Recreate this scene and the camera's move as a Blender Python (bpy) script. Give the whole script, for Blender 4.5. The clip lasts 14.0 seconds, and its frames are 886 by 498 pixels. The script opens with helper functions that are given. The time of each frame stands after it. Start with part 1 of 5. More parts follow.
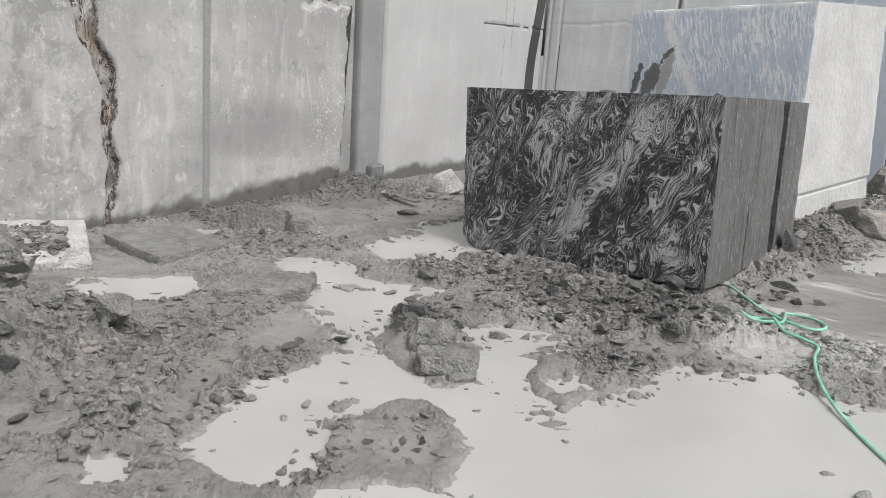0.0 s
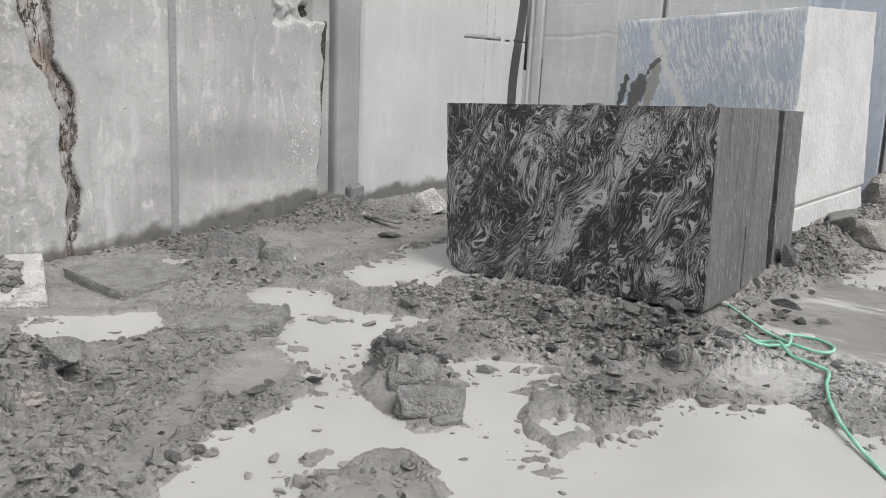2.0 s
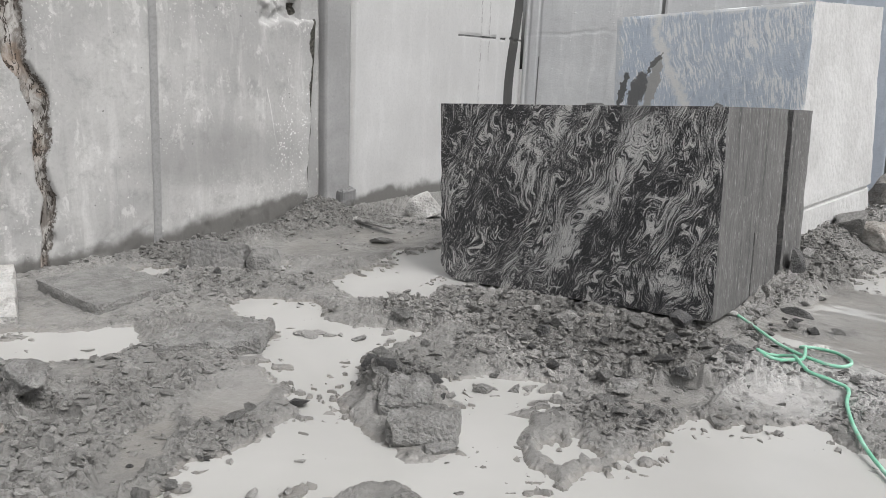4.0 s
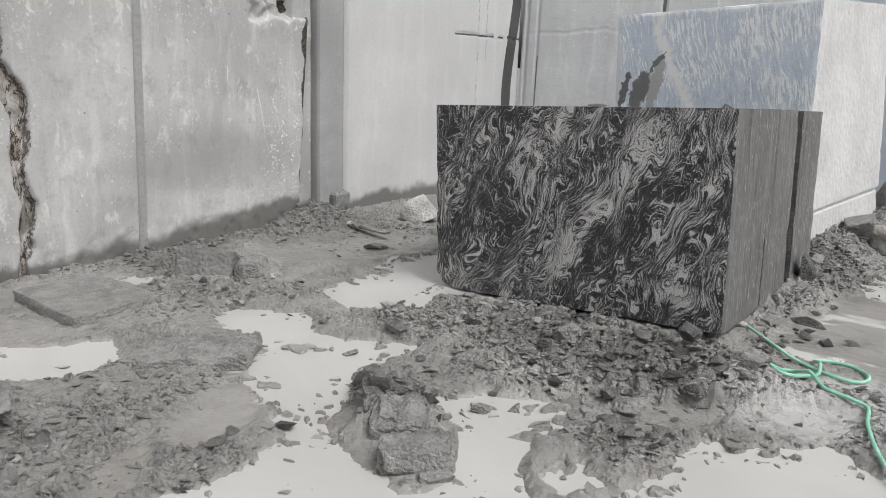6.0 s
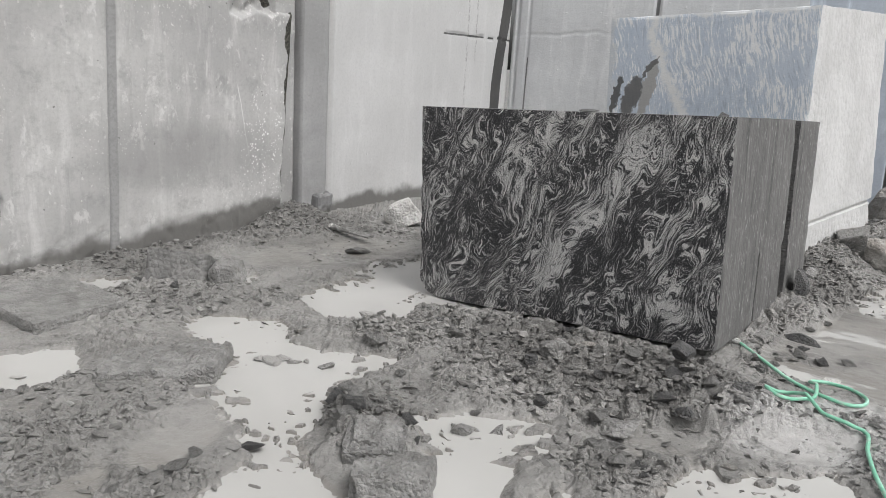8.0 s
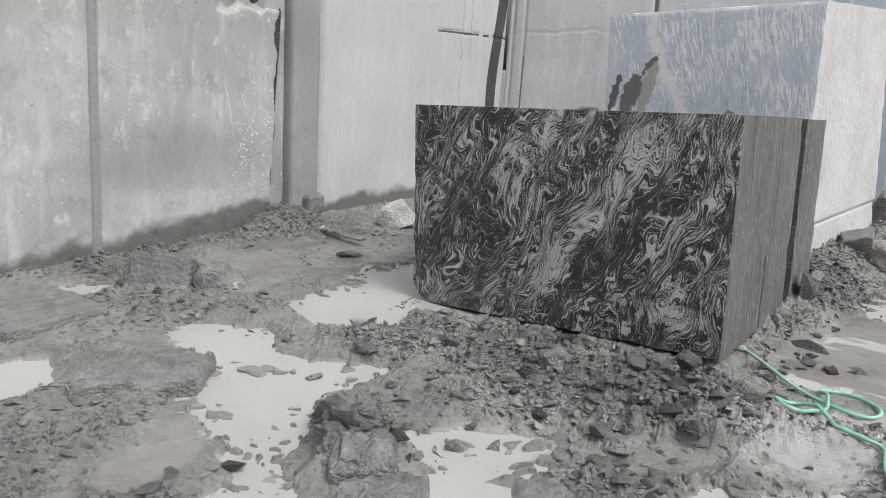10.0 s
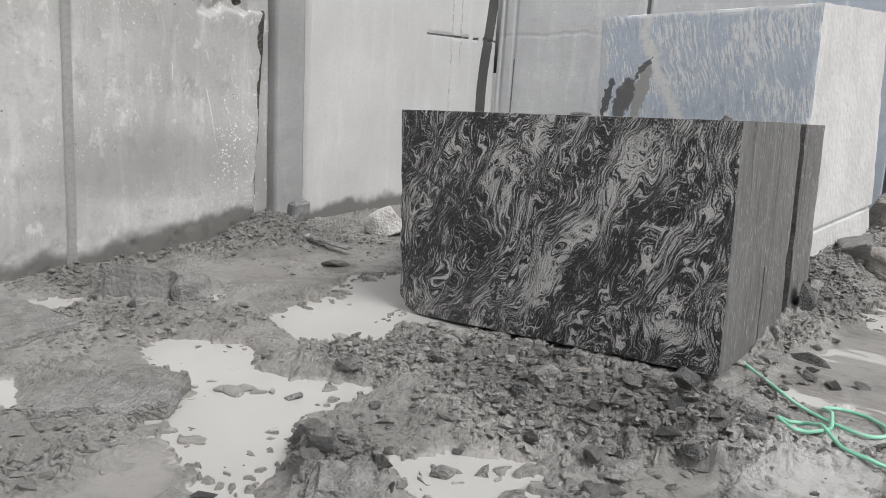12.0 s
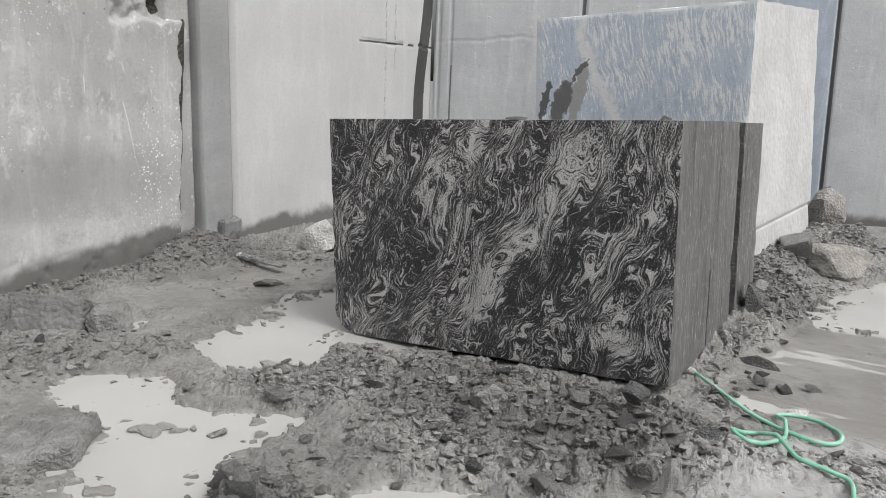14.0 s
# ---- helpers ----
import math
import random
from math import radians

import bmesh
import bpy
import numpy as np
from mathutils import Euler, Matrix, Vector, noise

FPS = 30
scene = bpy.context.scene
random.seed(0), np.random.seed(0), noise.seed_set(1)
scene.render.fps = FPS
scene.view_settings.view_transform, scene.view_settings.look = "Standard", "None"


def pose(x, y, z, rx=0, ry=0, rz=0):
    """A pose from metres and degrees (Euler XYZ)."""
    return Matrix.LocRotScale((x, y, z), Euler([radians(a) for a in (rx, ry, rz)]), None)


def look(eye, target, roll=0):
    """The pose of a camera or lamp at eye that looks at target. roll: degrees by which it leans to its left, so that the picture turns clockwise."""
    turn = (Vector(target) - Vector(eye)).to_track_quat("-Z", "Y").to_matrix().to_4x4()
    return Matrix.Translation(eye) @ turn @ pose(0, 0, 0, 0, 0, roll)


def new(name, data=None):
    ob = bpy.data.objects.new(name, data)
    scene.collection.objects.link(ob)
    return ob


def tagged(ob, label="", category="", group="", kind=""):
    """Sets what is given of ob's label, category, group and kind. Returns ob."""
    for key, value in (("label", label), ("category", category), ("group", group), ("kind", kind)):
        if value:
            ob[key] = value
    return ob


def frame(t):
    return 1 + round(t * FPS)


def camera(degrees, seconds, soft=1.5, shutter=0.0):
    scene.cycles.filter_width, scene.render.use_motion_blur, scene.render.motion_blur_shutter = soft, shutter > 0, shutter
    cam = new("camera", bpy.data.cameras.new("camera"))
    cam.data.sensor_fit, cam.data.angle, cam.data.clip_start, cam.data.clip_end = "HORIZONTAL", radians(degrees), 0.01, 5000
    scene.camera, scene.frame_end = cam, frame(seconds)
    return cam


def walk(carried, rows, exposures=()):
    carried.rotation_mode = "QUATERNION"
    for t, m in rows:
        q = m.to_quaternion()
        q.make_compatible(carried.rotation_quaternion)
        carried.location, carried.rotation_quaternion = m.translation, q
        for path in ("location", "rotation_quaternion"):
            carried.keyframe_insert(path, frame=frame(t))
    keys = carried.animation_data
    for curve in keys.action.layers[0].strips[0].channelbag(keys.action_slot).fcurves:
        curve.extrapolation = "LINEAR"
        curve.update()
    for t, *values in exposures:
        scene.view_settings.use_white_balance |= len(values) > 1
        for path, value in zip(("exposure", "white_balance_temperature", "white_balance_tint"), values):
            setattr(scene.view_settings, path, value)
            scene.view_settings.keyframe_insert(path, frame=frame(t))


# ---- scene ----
cam = camera(60.1, 14.0, soft=0.65)
METRES, EYE, TILT, LEAN, TURN = 1.643, 1.5, 0.0, 0.0, 0.0
ROWS = [
    (0.0, 0.0, 0.0, 0.0, 0.99, -14.92, -3.7),
    (0.5, 0.0014, 0.0406, -0.0033, 0.29, -13.78, -2.3),
    (1.0, 0.0042, 0.0848, 0.0019, -0.03, -13.69, -2.64),
    (1.5, 0.0154, 0.1416, -0.0033, -0.19, -13.7, -2.67),
    (2.0, 0.0204, 0.1932, -0.0081, -0.26, -13.7, -2.52),
    (2.5, 0.0174, 0.2247, -0.0048, -0.37, -13.66, -2.43),
    (5.0, 0.0373, 0.4271, -0.0131, -0.78, -13.78, -2.18),
    (5.5, 0.035, 0.4508, -0.0082, -0.86, -13.75, -2.17),
    (6.0, 0.0369, 0.488, -0.0081, -0.83, -13.79, -2.19),
    (6.5, 0.046, 0.5261, -0.0155, -0.93, -13.74, -2.13),
    (7.0, 0.04, 0.5429, -0.0065, -1.23, -13.87, -2.32),
    (7.5, 0.0454, 0.5754, -0.0058, -1.47, -13.78, -3.37),
    (10.0, 0.061, 0.7224, -0.0208, -1.89, -13.72, -3.42),
    (10.5, 0.0716, 0.7455, -0.0171, -2.02, -13.67, -3.47),
    (11.0, 0.0745, 0.7733, -0.0244, -2.05, -13.63, -3.32),
    (11.5, 0.0747, 0.7983, -0.0246, -2.11, -13.63, -3.24),
    (12.0, 0.0813, 0.8305, -0.0188, -2.5, -13.45, -3.41),
    (12.5, 0.0842, 0.8665, -0.023, -3.74, -12.91, -2.78),
    (13.0, 0.0932, 0.8971, -0.0267, -4.36, -13.06, -2.29),
    (13.5, 0.1173, 0.93, -0.0255, -5.22, -12.68, -2.61),
    (14.0, 0.1367, 0.9661, -0.0294, -6.7, -12.62, -2.09),
]
walk(cam, [(t, pose(0, 0, EYE, TILT, LEAN, TURN) @ pose(METRES * x, METRES * y, METRES * z, 90 + pitch, roll, yaw)) for t, x, y, z, yaw, pitch, roll in ROWS])

# ---------------------------------------------------------------- world and light
SUN_ELEV, SUN_AZ = 57.0, 135.0     # degrees; azimuth clockwise from +y
world = bpy.data.worlds.new("overcast_sky")
scene.world = world
world.use_nodes = True
wn = world.node_tree
sky = wn.nodes.new("ShaderNodeTexSky")
sky.sky_type = 'NISHITA'
sky.sun_disc = False
sky.sun_elevation = radians(SUN_ELEV)
sky.sun_rotation = radians(SUN_AZ)
sky.air_density, sky.dust_density, sky.ozone_density = 1.0, 6.0, 1.0
grey = wn.nodes.new("ShaderNodeHueSaturation")      # cloud cover takes most of the blue out
grey.inputs["Saturation"].default_value = 0.2
bg = wn.nodes["Background"]
wn.links.new(sky.outputs[0], grey.inputs["Color"])
wn.links.new(grey.outputs[0], bg.inputs["Color"])
bg.inputs["Strength"].default_value = 0.13
sun_data = bpy.data.lights.new("sun", 'SUN')
sun_data.energy, sun_data.angle, sun_data.color = 1.45, radians(26), (0.99, 0.99, 1.0)
sun = new("sun", sun_data)
sa, se = radians(SUN_AZ), radians(SUN_ELEV)
sun.matrix_world = look((math.sin(sa) * math.cos(se) * 30, math.cos(sa) * math.cos(se) * 30, math.sin(se) * 30), (0, 0, 0))
scene.view_settings.exposure = 0.0

# ---------------------------------------------------------------- material helpers


class Mat:
    """A small builder for node materials."""

    def __init__(self, name, rough=0.7, spec=0.4):
        self.m = bpy.data.materials.new(name)
        self.m.use_nodes = True
        self.t = self.m.node_tree
        self.b = self.t.nodes["Principled BSDF"]
        self.b.inputs["Roughness"].default_value = rough
        self.b.inputs["Specular IOR Level"].default_value = spec
        self.co = self.t.nodes.new("ShaderNodeTexCoord").outputs["Object"]

    def put(self, sock, v):
        if hasattr(v, "is_linked"):
            self.t.links.new(v, sock)
        else:
            sock.default_value = v

    def node(self, kind, out=0, **ins):
        n = self.t.nodes.new(kind)
        for k, v in ins.items():
            self.put(n.inputs[k.replace("_", " ")], v)
        return n.outputs[out]

    def math(self, op, a, b=0.0, clamp=False):
        n = self.t.nodes.new("ShaderNodeMath")
        n.operation, n.use_clamp = op, clamp
        self.put(n.inputs[0], a)
        self.put(n.inputs[1], b)
        return n.outputs[0]

    def vmath(self, op, a, b):
        n = self.t.nodes.new("ShaderNodeVectorMath")
        n.operation = op
        self.put(n.inputs[0], a)
        if op == 'SCALE':
            self.put(n.inputs["Scale"], b)
        else:
            self.put(n.inputs[1], b)
        return n.outputs[0]

    def mapping(self, vec, rot=(0, 0, 0), scale=(1, 1, 1), loc=(0, 0, 0)):
        n = self.t.nodes.new("ShaderNodeMapping")
        self.put(n.inputs["Vector"], vec)
        n.inputs["Rotation"].default_value = [radians(a) for a in rot]
        n.inputs["Scale"].default_value = scale
        n.inputs["Location"].default_value = loc
        return n.outputs[0]

    def noise(self, scale, vec=None, detail=4.0, rough=0.55, dist=0.0, out=0):
        return self.node("ShaderNodeTexNoise", out, Vector=vec or self.co, Scale=scale, Detail=detail, Roughness=rough, Distortion=dist)

    def ramp(self, fac, a, b, lo=0.0, hi=1.0):
        n = self.t.nodes.new("ShaderNodeMapRange")
        n.interpolation_type = 'SMOOTHSTEP'
        for i, v in enumerate((fac, a, b, lo, hi)):
            self.put(n.inputs[i], v)
        return n.outputs[0]

    def mix(self, fac, a, b, mode='MIX'):
        n = self.t.nodes.new("ShaderNodeMix")
        n.data_type, n.blend_type = 'RGBA', mode
        self.put(n.inputs[0], fac)
        for s, v in ((6, a), (7, b)):
            self.put(n.inputs[s], (*v, 1) if isinstance(v, tuple) and len(v) == 3 else v)
        return n.outputs[2]

    def warp(self, scale, amount, vec=None, detail=2.0):
        vec = vec or self.co
        c = self.noise(scale, vec, detail, out=1)
        return self.vmath('ADD', vec, self.vmath('SCALE', self.vmath('SUBTRACT', c, (0.5, 0.5, 0.5)), amount))

    def axes(self, vec=None):
        n = self.t.nodes.new("ShaderNodeSeparateXYZ")
        self.put(n.inputs[0], vec or self.co)
        return n.outputs

    def colour(self, c):
        self.put(self.b.inputs["Base Color"], (*c, 1) if isinstance(c, tuple) else c)

    def rough(self, v):
        self.put(self.b.inputs["Roughness"], v)

    def attr(self, name):
        n = self.t.nodes.new("ShaderNodeAttribute")
        n.attribute_name = name
        return n.outputs["Fac"]

    def bump(self, height, dist=0.01, strength=0.6, normal=None):
        n = self.t.nodes.new("ShaderNodeBump")
        n.inputs["Distance"].default_value = dist
        self.put(n.inputs["Strength"], strength)
        self.put(n.inputs["Height"], height)
        if normal:
            self.put(n.inputs["Normal"], normal)
        self.put(self.b.inputs["Normal"], n.outputs[0])
        return n.outputs[0]


# ---------------------------------------------------------------- materials
SCRATCHES = ((1.22, 0.58, 2.19, 0.19), (1.40, 1.24, 1.65, 0.0))     # top, foot, place and lean of pale scratches


def make_wall(name, tint, dark, pits=1.0, wet=0.2, streak=0.5, climb=0.0, patch_at=None, drips=()):
    """Sawn pale quarry face with powder, runs, specks and a damp foot."""
    k = Mat(name, 0.8, 0.3)
    big = k.noise(0.9, k.warp(1.5, 0.5), 5)
    runs = k.noise(1.0, k.mapping(k.warp(2.0, 0.12), scale=(7, 7, 0.7)), 6, 0.65)
    fine = k.noise(38, None, 5, 0.7)
    c = k.mix(k.ramp(big, 0.35, 0.68), dark, tint)
    c = k.mix(k.math('MULTIPLY', k.ramp(runs, 0.5, 0.72), streak), c, tuple(min(0.85, v * 1.3) for v in tint))
    c = k.mix(k.math('MULTIPLY', k.ramp(k.noise(1.0, k.mapping(k.co, scale=(11, 11, 1.1), loc=(3, 0, 5)), 5, 0.7), 0.55, 0.75), streak * 0.7), c, tuple(v * 0.62 for v in dark))
    c = k.mix(k.math('MULTIPLY', k.ramp(fine, 0.42, 0.75), 0.3), c, tuple(v * 0.7 for v in dark))
    # pale specks thrown on the face
    vor = k.node("ShaderNodeTexVoronoi", 0, Vector=k.warp(14, 0.06), Scale=12.0)
    patch = k.ramp(k.noise(1.6, k.mapping(k.co, loc=(7, 2, 1)), 3), 0.5, 0.62)
    speck = k.math('MULTIPLY', k.ramp(vor, 0.17, 0.10), patch)
    c = k.mix(k.math('MULTIPLY', speck, 0.8 * pits), c, (0.72, 0.71, 0.69))
    vor2 = k.node("ShaderNodeTexVoronoi", 0, Vector=k.warp(20, 0.03), Scale=34.0)
    speck2 = k.math('MULTIPLY', k.ramp(vor2, 0.24, 0.13), k.ramp(k.noise(1.1, k.mapping(k.co, loc=(1, 9, 4)), 4, 0.6), 0.47, 0.6))
    c = k.mix(k.math('MULTIPLY', speck2, 0.75 * pits), c, (0.74, 0.73, 0.71))
    vor3 = k.node("ShaderNodeTexVoronoi", 0, Vector=k.warp(15, 0.04), Scale=8.0)
    c = k.mix(k.math('MULTIPLY', k.ramp(vor3, 0.075, 0.045), 0.7 * min(1.0, pits * 2)), c, tuple(v * 0.35 for v in dark))
    mott = k.ramp(k.noise(4.5, k.warp(6, 0.12), 6, 0.72), 0.5, 0.68)
    c = k.mix(k.math('MULTIPLY', mott, 0.4 * pits), c, tuple(v * 0.62 for v in dark))
    mott2 = k.ramp(k.noise(6.5, k.mapping(k.warp(5, 0.2), scale=(1, 1, 0.6), loc=(2, 2, 9)), 6, 0.72), 0.56, 0.66)
    c = k.mix(k.math('MULTIPLY', mott2, 0.6 * pits), c, (0.70, 0.695, 0.68))
    for at, top, low in drips:      # thin broken runs of dark water
        sx, _, sz = k.axes(k.warp(5, 0.05))
        d = k.ramp(k.math('ABSOLUTE', k.math('SUBTRACT', sx, at)), 0.022, 0.008)
        span = k.math('MULTIPLY', k.ramp(sz, low, low + 0.3), k.ramp(sz, top, top - 0.1))
        dots = k.ramp(k.noise(1.0, k.mapping(k.co, scale=(25, 25, 12)), 4, 0.7), 0.46, 0.58)
        c = k.mix(k.math('MULTIPLY', k.math('MULTIPLY', d, span), k.math('MULTIPLY', dots, 0.6)), c, (0.2, 0.198, 0.192))
    if patch_at:      # rougher, blotched rock beyond the seam
        sx, _, sz = k.axes(k.warp(3, 0.02))
        for top, low, at, lean in SCRATCHES:
            d = k.math('ABSOLUTE', k.math('SUBTRACT', k.math('ADD', sx, k.math('MULTIPLY', sz, lean)), at))
            span = k.math('MULTIPLY', k.ramp(sz, low, low + 0.05), k.ramp(sz, top, top - 0.05))
            c = k.mix(k.math('MULTIPLY', k.math('MULTIPLY', k.ramp(d, 0.007, 0.003), span), 0.7), c, (0.72, 0.715, 0.70))
        far = k.ramp(k.axes()[0], -0.1, -0.3)
        c = k.mix(k.math('MULTIPLY', k.math('MULTIPLY', k.ramp(k.noise(2.6, k.warp(3, 0.35), 6, 0.7), 0.46, 0.6), far), 0.6), c, (0.24, 0.238, 0.228))
        c = k.mix(k.math('MULTIPLY', k.math('MULTIPLY', k.ramp(k.noise(9, k.warp(8, 0.1), 5, 0.75), 0.55, 0.66), far), 0.7), c, (0.68, 0.675, 0.66))
    # damp foot with a wandering edge
    x, _, z = k.axes()
    wander = k.math('MULTIPLY', k.math('SUBTRACT', k.noise(2.6, k.mapping(k.co, scale=(1, 1, 0.8)), 4, 0.55), 0.5), -0.3)
    edge = k.math('SUBTRACT', k.math('ADD', z, wander), k.ramp(x, 0.4, 2.5, 0.0, climb))
    damp = k.ramp(edge, wet + 0.045, wet - 0.045)
    if patch_at:      # a wide damp cloud on the face
        cloud = k.math('ADD', k.math('POWER', k.math('DIVIDE', k.math('SUBTRACT', x, patch_at[0]), patch_at[2]), 2.0), k.math('POWER', k.math('DIVIDE', k.math('SUBTRACT', z, patch_at[1]), patch_at[3]), 2.0))
        cloud = k.math('ADD', cloud, k.math('MULTIPLY', k.math('SUBTRACT', k.noise(2.5), 0.5), 1.2))
        c = k.mix(k.ramp(cloud, 1.6, 0.0, 0.0, 0.62), c, (0.29, 0.288, 0.282))
    if patch_at:
        # lime splashes near the wall's far end
        sx, _, sz = k.axes()
        splash = k.math('ADD', k.math('POWER', k.math('DIVIDE', k.math('SUBTRACT', sx, 2.42), 0.42), 2.0), k.math('POWER', k.math('DIVIDE', k.math('SUBTRACT', sz, 0.62), 0.55), 2.0))
        splash = k.math('ADD', splash, k.math('MULTIPLY', k.math('SUBTRACT', k.noise(6, None, 4, 0.7), 0.5), 2.2))
        drop = k.node("ShaderNodeTexVoronoi", 0, Vector=k.warp(25, 0.03), Scale=38.0)
        size = k.ramp(k.noise(11, k.mapping(k.co, loc=(5, 1, 6)), 3), 0.4, 0.66, 0.12, 0.36)
        drops = k.math('MULTIPLY', k.ramp(k.math('SUBTRACT', drop, size), 0.03, -0.05), k.ramp(splash, 1.5, 0.7))
        c = k.mix(k.math('MULTIPLY', drops, 0.8), c, (0.84, 0.835, 0.82))
    c = k.mix(k.math('MULTIPLY', damp, 0.88), c, (0.13, 0.126, 0.118))
    if patch_at:
        wob = k.math('MULTIPLY', k.math('SUBTRACT', k.noise(12, k.warp(9, 0.08), 5, 0.75), 0.5), 1.0)
        seam = k.math('ADD', k.attr("seam"), wob)
        inner = k.mix(k.ramp(k.noise(6, k.mapping(k.warp(5, 0.25), scale=(2.2, 2.2, 0.5)), 6, 0.72), 0.38, 0.62), (0.2, 0.182, 0.165), (0.52, 0.505, 0.485))
        inner = k.mix(k.math('MULTIPLY', k.ramp(k.noise(3.5, k.mapping(k.co, loc=(2, 5, 8))), 0.5, 0.66), 0.45), inner, (0.30, 0.20, 0.13))
        c = k.mix(k.ramp(seam, 0.42, 0.55), c, (0.09, 0.078, 0.068))
        cracks = k.math('ABSOLUTE', k.math('SUBTRACT', k.noise(1.0, k.mapping(k.warp(7, 0.12), scale=(13, 13, 3.2)), 4, 0.6), 0.5))
        inner = k.mix(k.ramp(cracks, 0.035, 0.012), inner, (0.06, 0.05, 0.042))
        c = k.mix(k.ramp(seam, 0.5, 0.72), c, inner)
        c = k.mix(k.ramp(k.attr("groove"), 0.3, 0.7, 0.0, 0.85), c, k.mix(k.ramp(fine, 0.4, 0.7), (0.32, 0.32, 0.318), (0.26, 0.26, 0.258)))
        c = k.mix(k.ramp(k.math('ADD', k.attr("fissure"), wob), 0.45, 0.62), c, k.mix(k.ramp(fine, 0.4, 0.65), (0.03, 0.029, 0.025), (0.11, 0.105, 0.09)))
    k.colour(c)
    k.rough(k.math('SUBTRACT', 0.8, k.math('MULTIPLY', damp, 0.3)))
    h = k.math('ADD', k.math('MULTIPLY', fine, 0.5), k.math('ADD', k.math('MULTIPLY', runs, 0.5), k.math('MULTIPLY', speck, 0.5)))
    k.bump(h, 0.012, 0.5)
    return k.m


M_WALL = make_wall("chalky_sawn_rock", (0.56, 0.556, 0.545), (0.40, 0.397, 0.39), 1.0, 0.045, 0.5, 0.2, (1.65, 0.64, 1.0, 0.27))
M_WALL_PALE = make_wall("pale_sawn_rock", (0.62, 0.62, 0.615), (0.54, 0.54, 0.535), 0.12, 0.13, 0.2, drips=((2.28, 2.6, 0.9), (2.46, 2.3, 1.4)))
M_WALL_GREY = make_wall("grey_sawn_rock", (0.68, 0.69, 0.697), (0.58, 0.588, 0.597), 0.2, 0.16, 0.6)
M_WALL_BLUE = make_wall("bluish_streaked_rock", (0.55, 0.60, 0.67), (0.44, 0.485, 0.55), 0.3, 0.1, 1.2)
# dark tone that paints the shade inside narrow cuts
M_CUT_SHADE = make_wall("shaded_saw_cut", (0.10, 0.099, 0.097), (0.07, 0.07, 0.069), 0.0, 0.06, 0.3)
M_COLUMN = make_wall("smooth_grey_column", (0.40, 0.40, 0.398), (0.31, 0.31, 0.308), 0.1, 0.1, 0.3)
M_STRIP = make_wall("grey_broken_strip", (0.47, 0.468, 0.46), (0.34, 0.338, 0.33), 0.6, 0.12, 0.5)
M_GROOVE = make_wall("smooth_grey_saw_cut", (0.27, 0.27, 0.27), (0.19, 0.19, 0.19), 0.1, 0.06, 0.3)


def make_plain_stone(name, a, b, stain, rough=0.75, scale=6.0, mud=0.5, relief=0.014):
    """Broken or powdery rock; some mud on what faces up."""
    k = Mat(name, rough, 0.35)
    n = k.noise(scale, k.warp(scale, 0.1), 6, 0.65)
    f = k.noise(scale * 9, None, 4, 0.7)
    c = k.mix(k.ramp(n, 0.35, 0.65), a, b)
    c = k.mix(k.math('MULTIPLY', k.ramp(k.noise(scale * 0.6, k.mapping(k.co, loc=(3, 8, 1)), 5, 0.7), 0.52, 0.64), mud), c, stain)
    c = k.mix(k.math('MULTIPLY', k.ramp(f, 0.5, 0.75), 0.35), c, tuple(v * 0.5 for v in a))
    k.colour(c)
    pit = k.node("ShaderNodeTexVoronoi", 0, Vector=k.warp(scale * 4, 0.03), Scale=scale * 6)
    k.bump(k.math('SUBTRACT', k.math('ADD', f, k.math('MULTIPLY', n, 0.4)), k.math('MULTIPLY', pit, 1.2)), relief, 0.8)
    return k.m


def make_seam():
    k = Mat("rusty_rock_seam", 0.85, 0.2)
    n = k.noise(7, k.mapping(k.warp(4, 0.3), scale=(2.5, 2.5, 0.6)), 6, 0.7)
    c = k.mix(k.ramp(n, 0.35, 0.65), (0.13, 0.11, 0.095), (0.44, 0.415, 0.385))
    c = k.mix(k.math('MULTIPLY', k.ramp(k.noise(5), 0.52, 0.7), 0.5), c, (0.27, 0.17, 0.10))
    k.colour(c)
    k.bump(k.noise(30, None, 6, 0.7), 0.03, 0.9)
    return k.m


M_SEAM = make_seam()


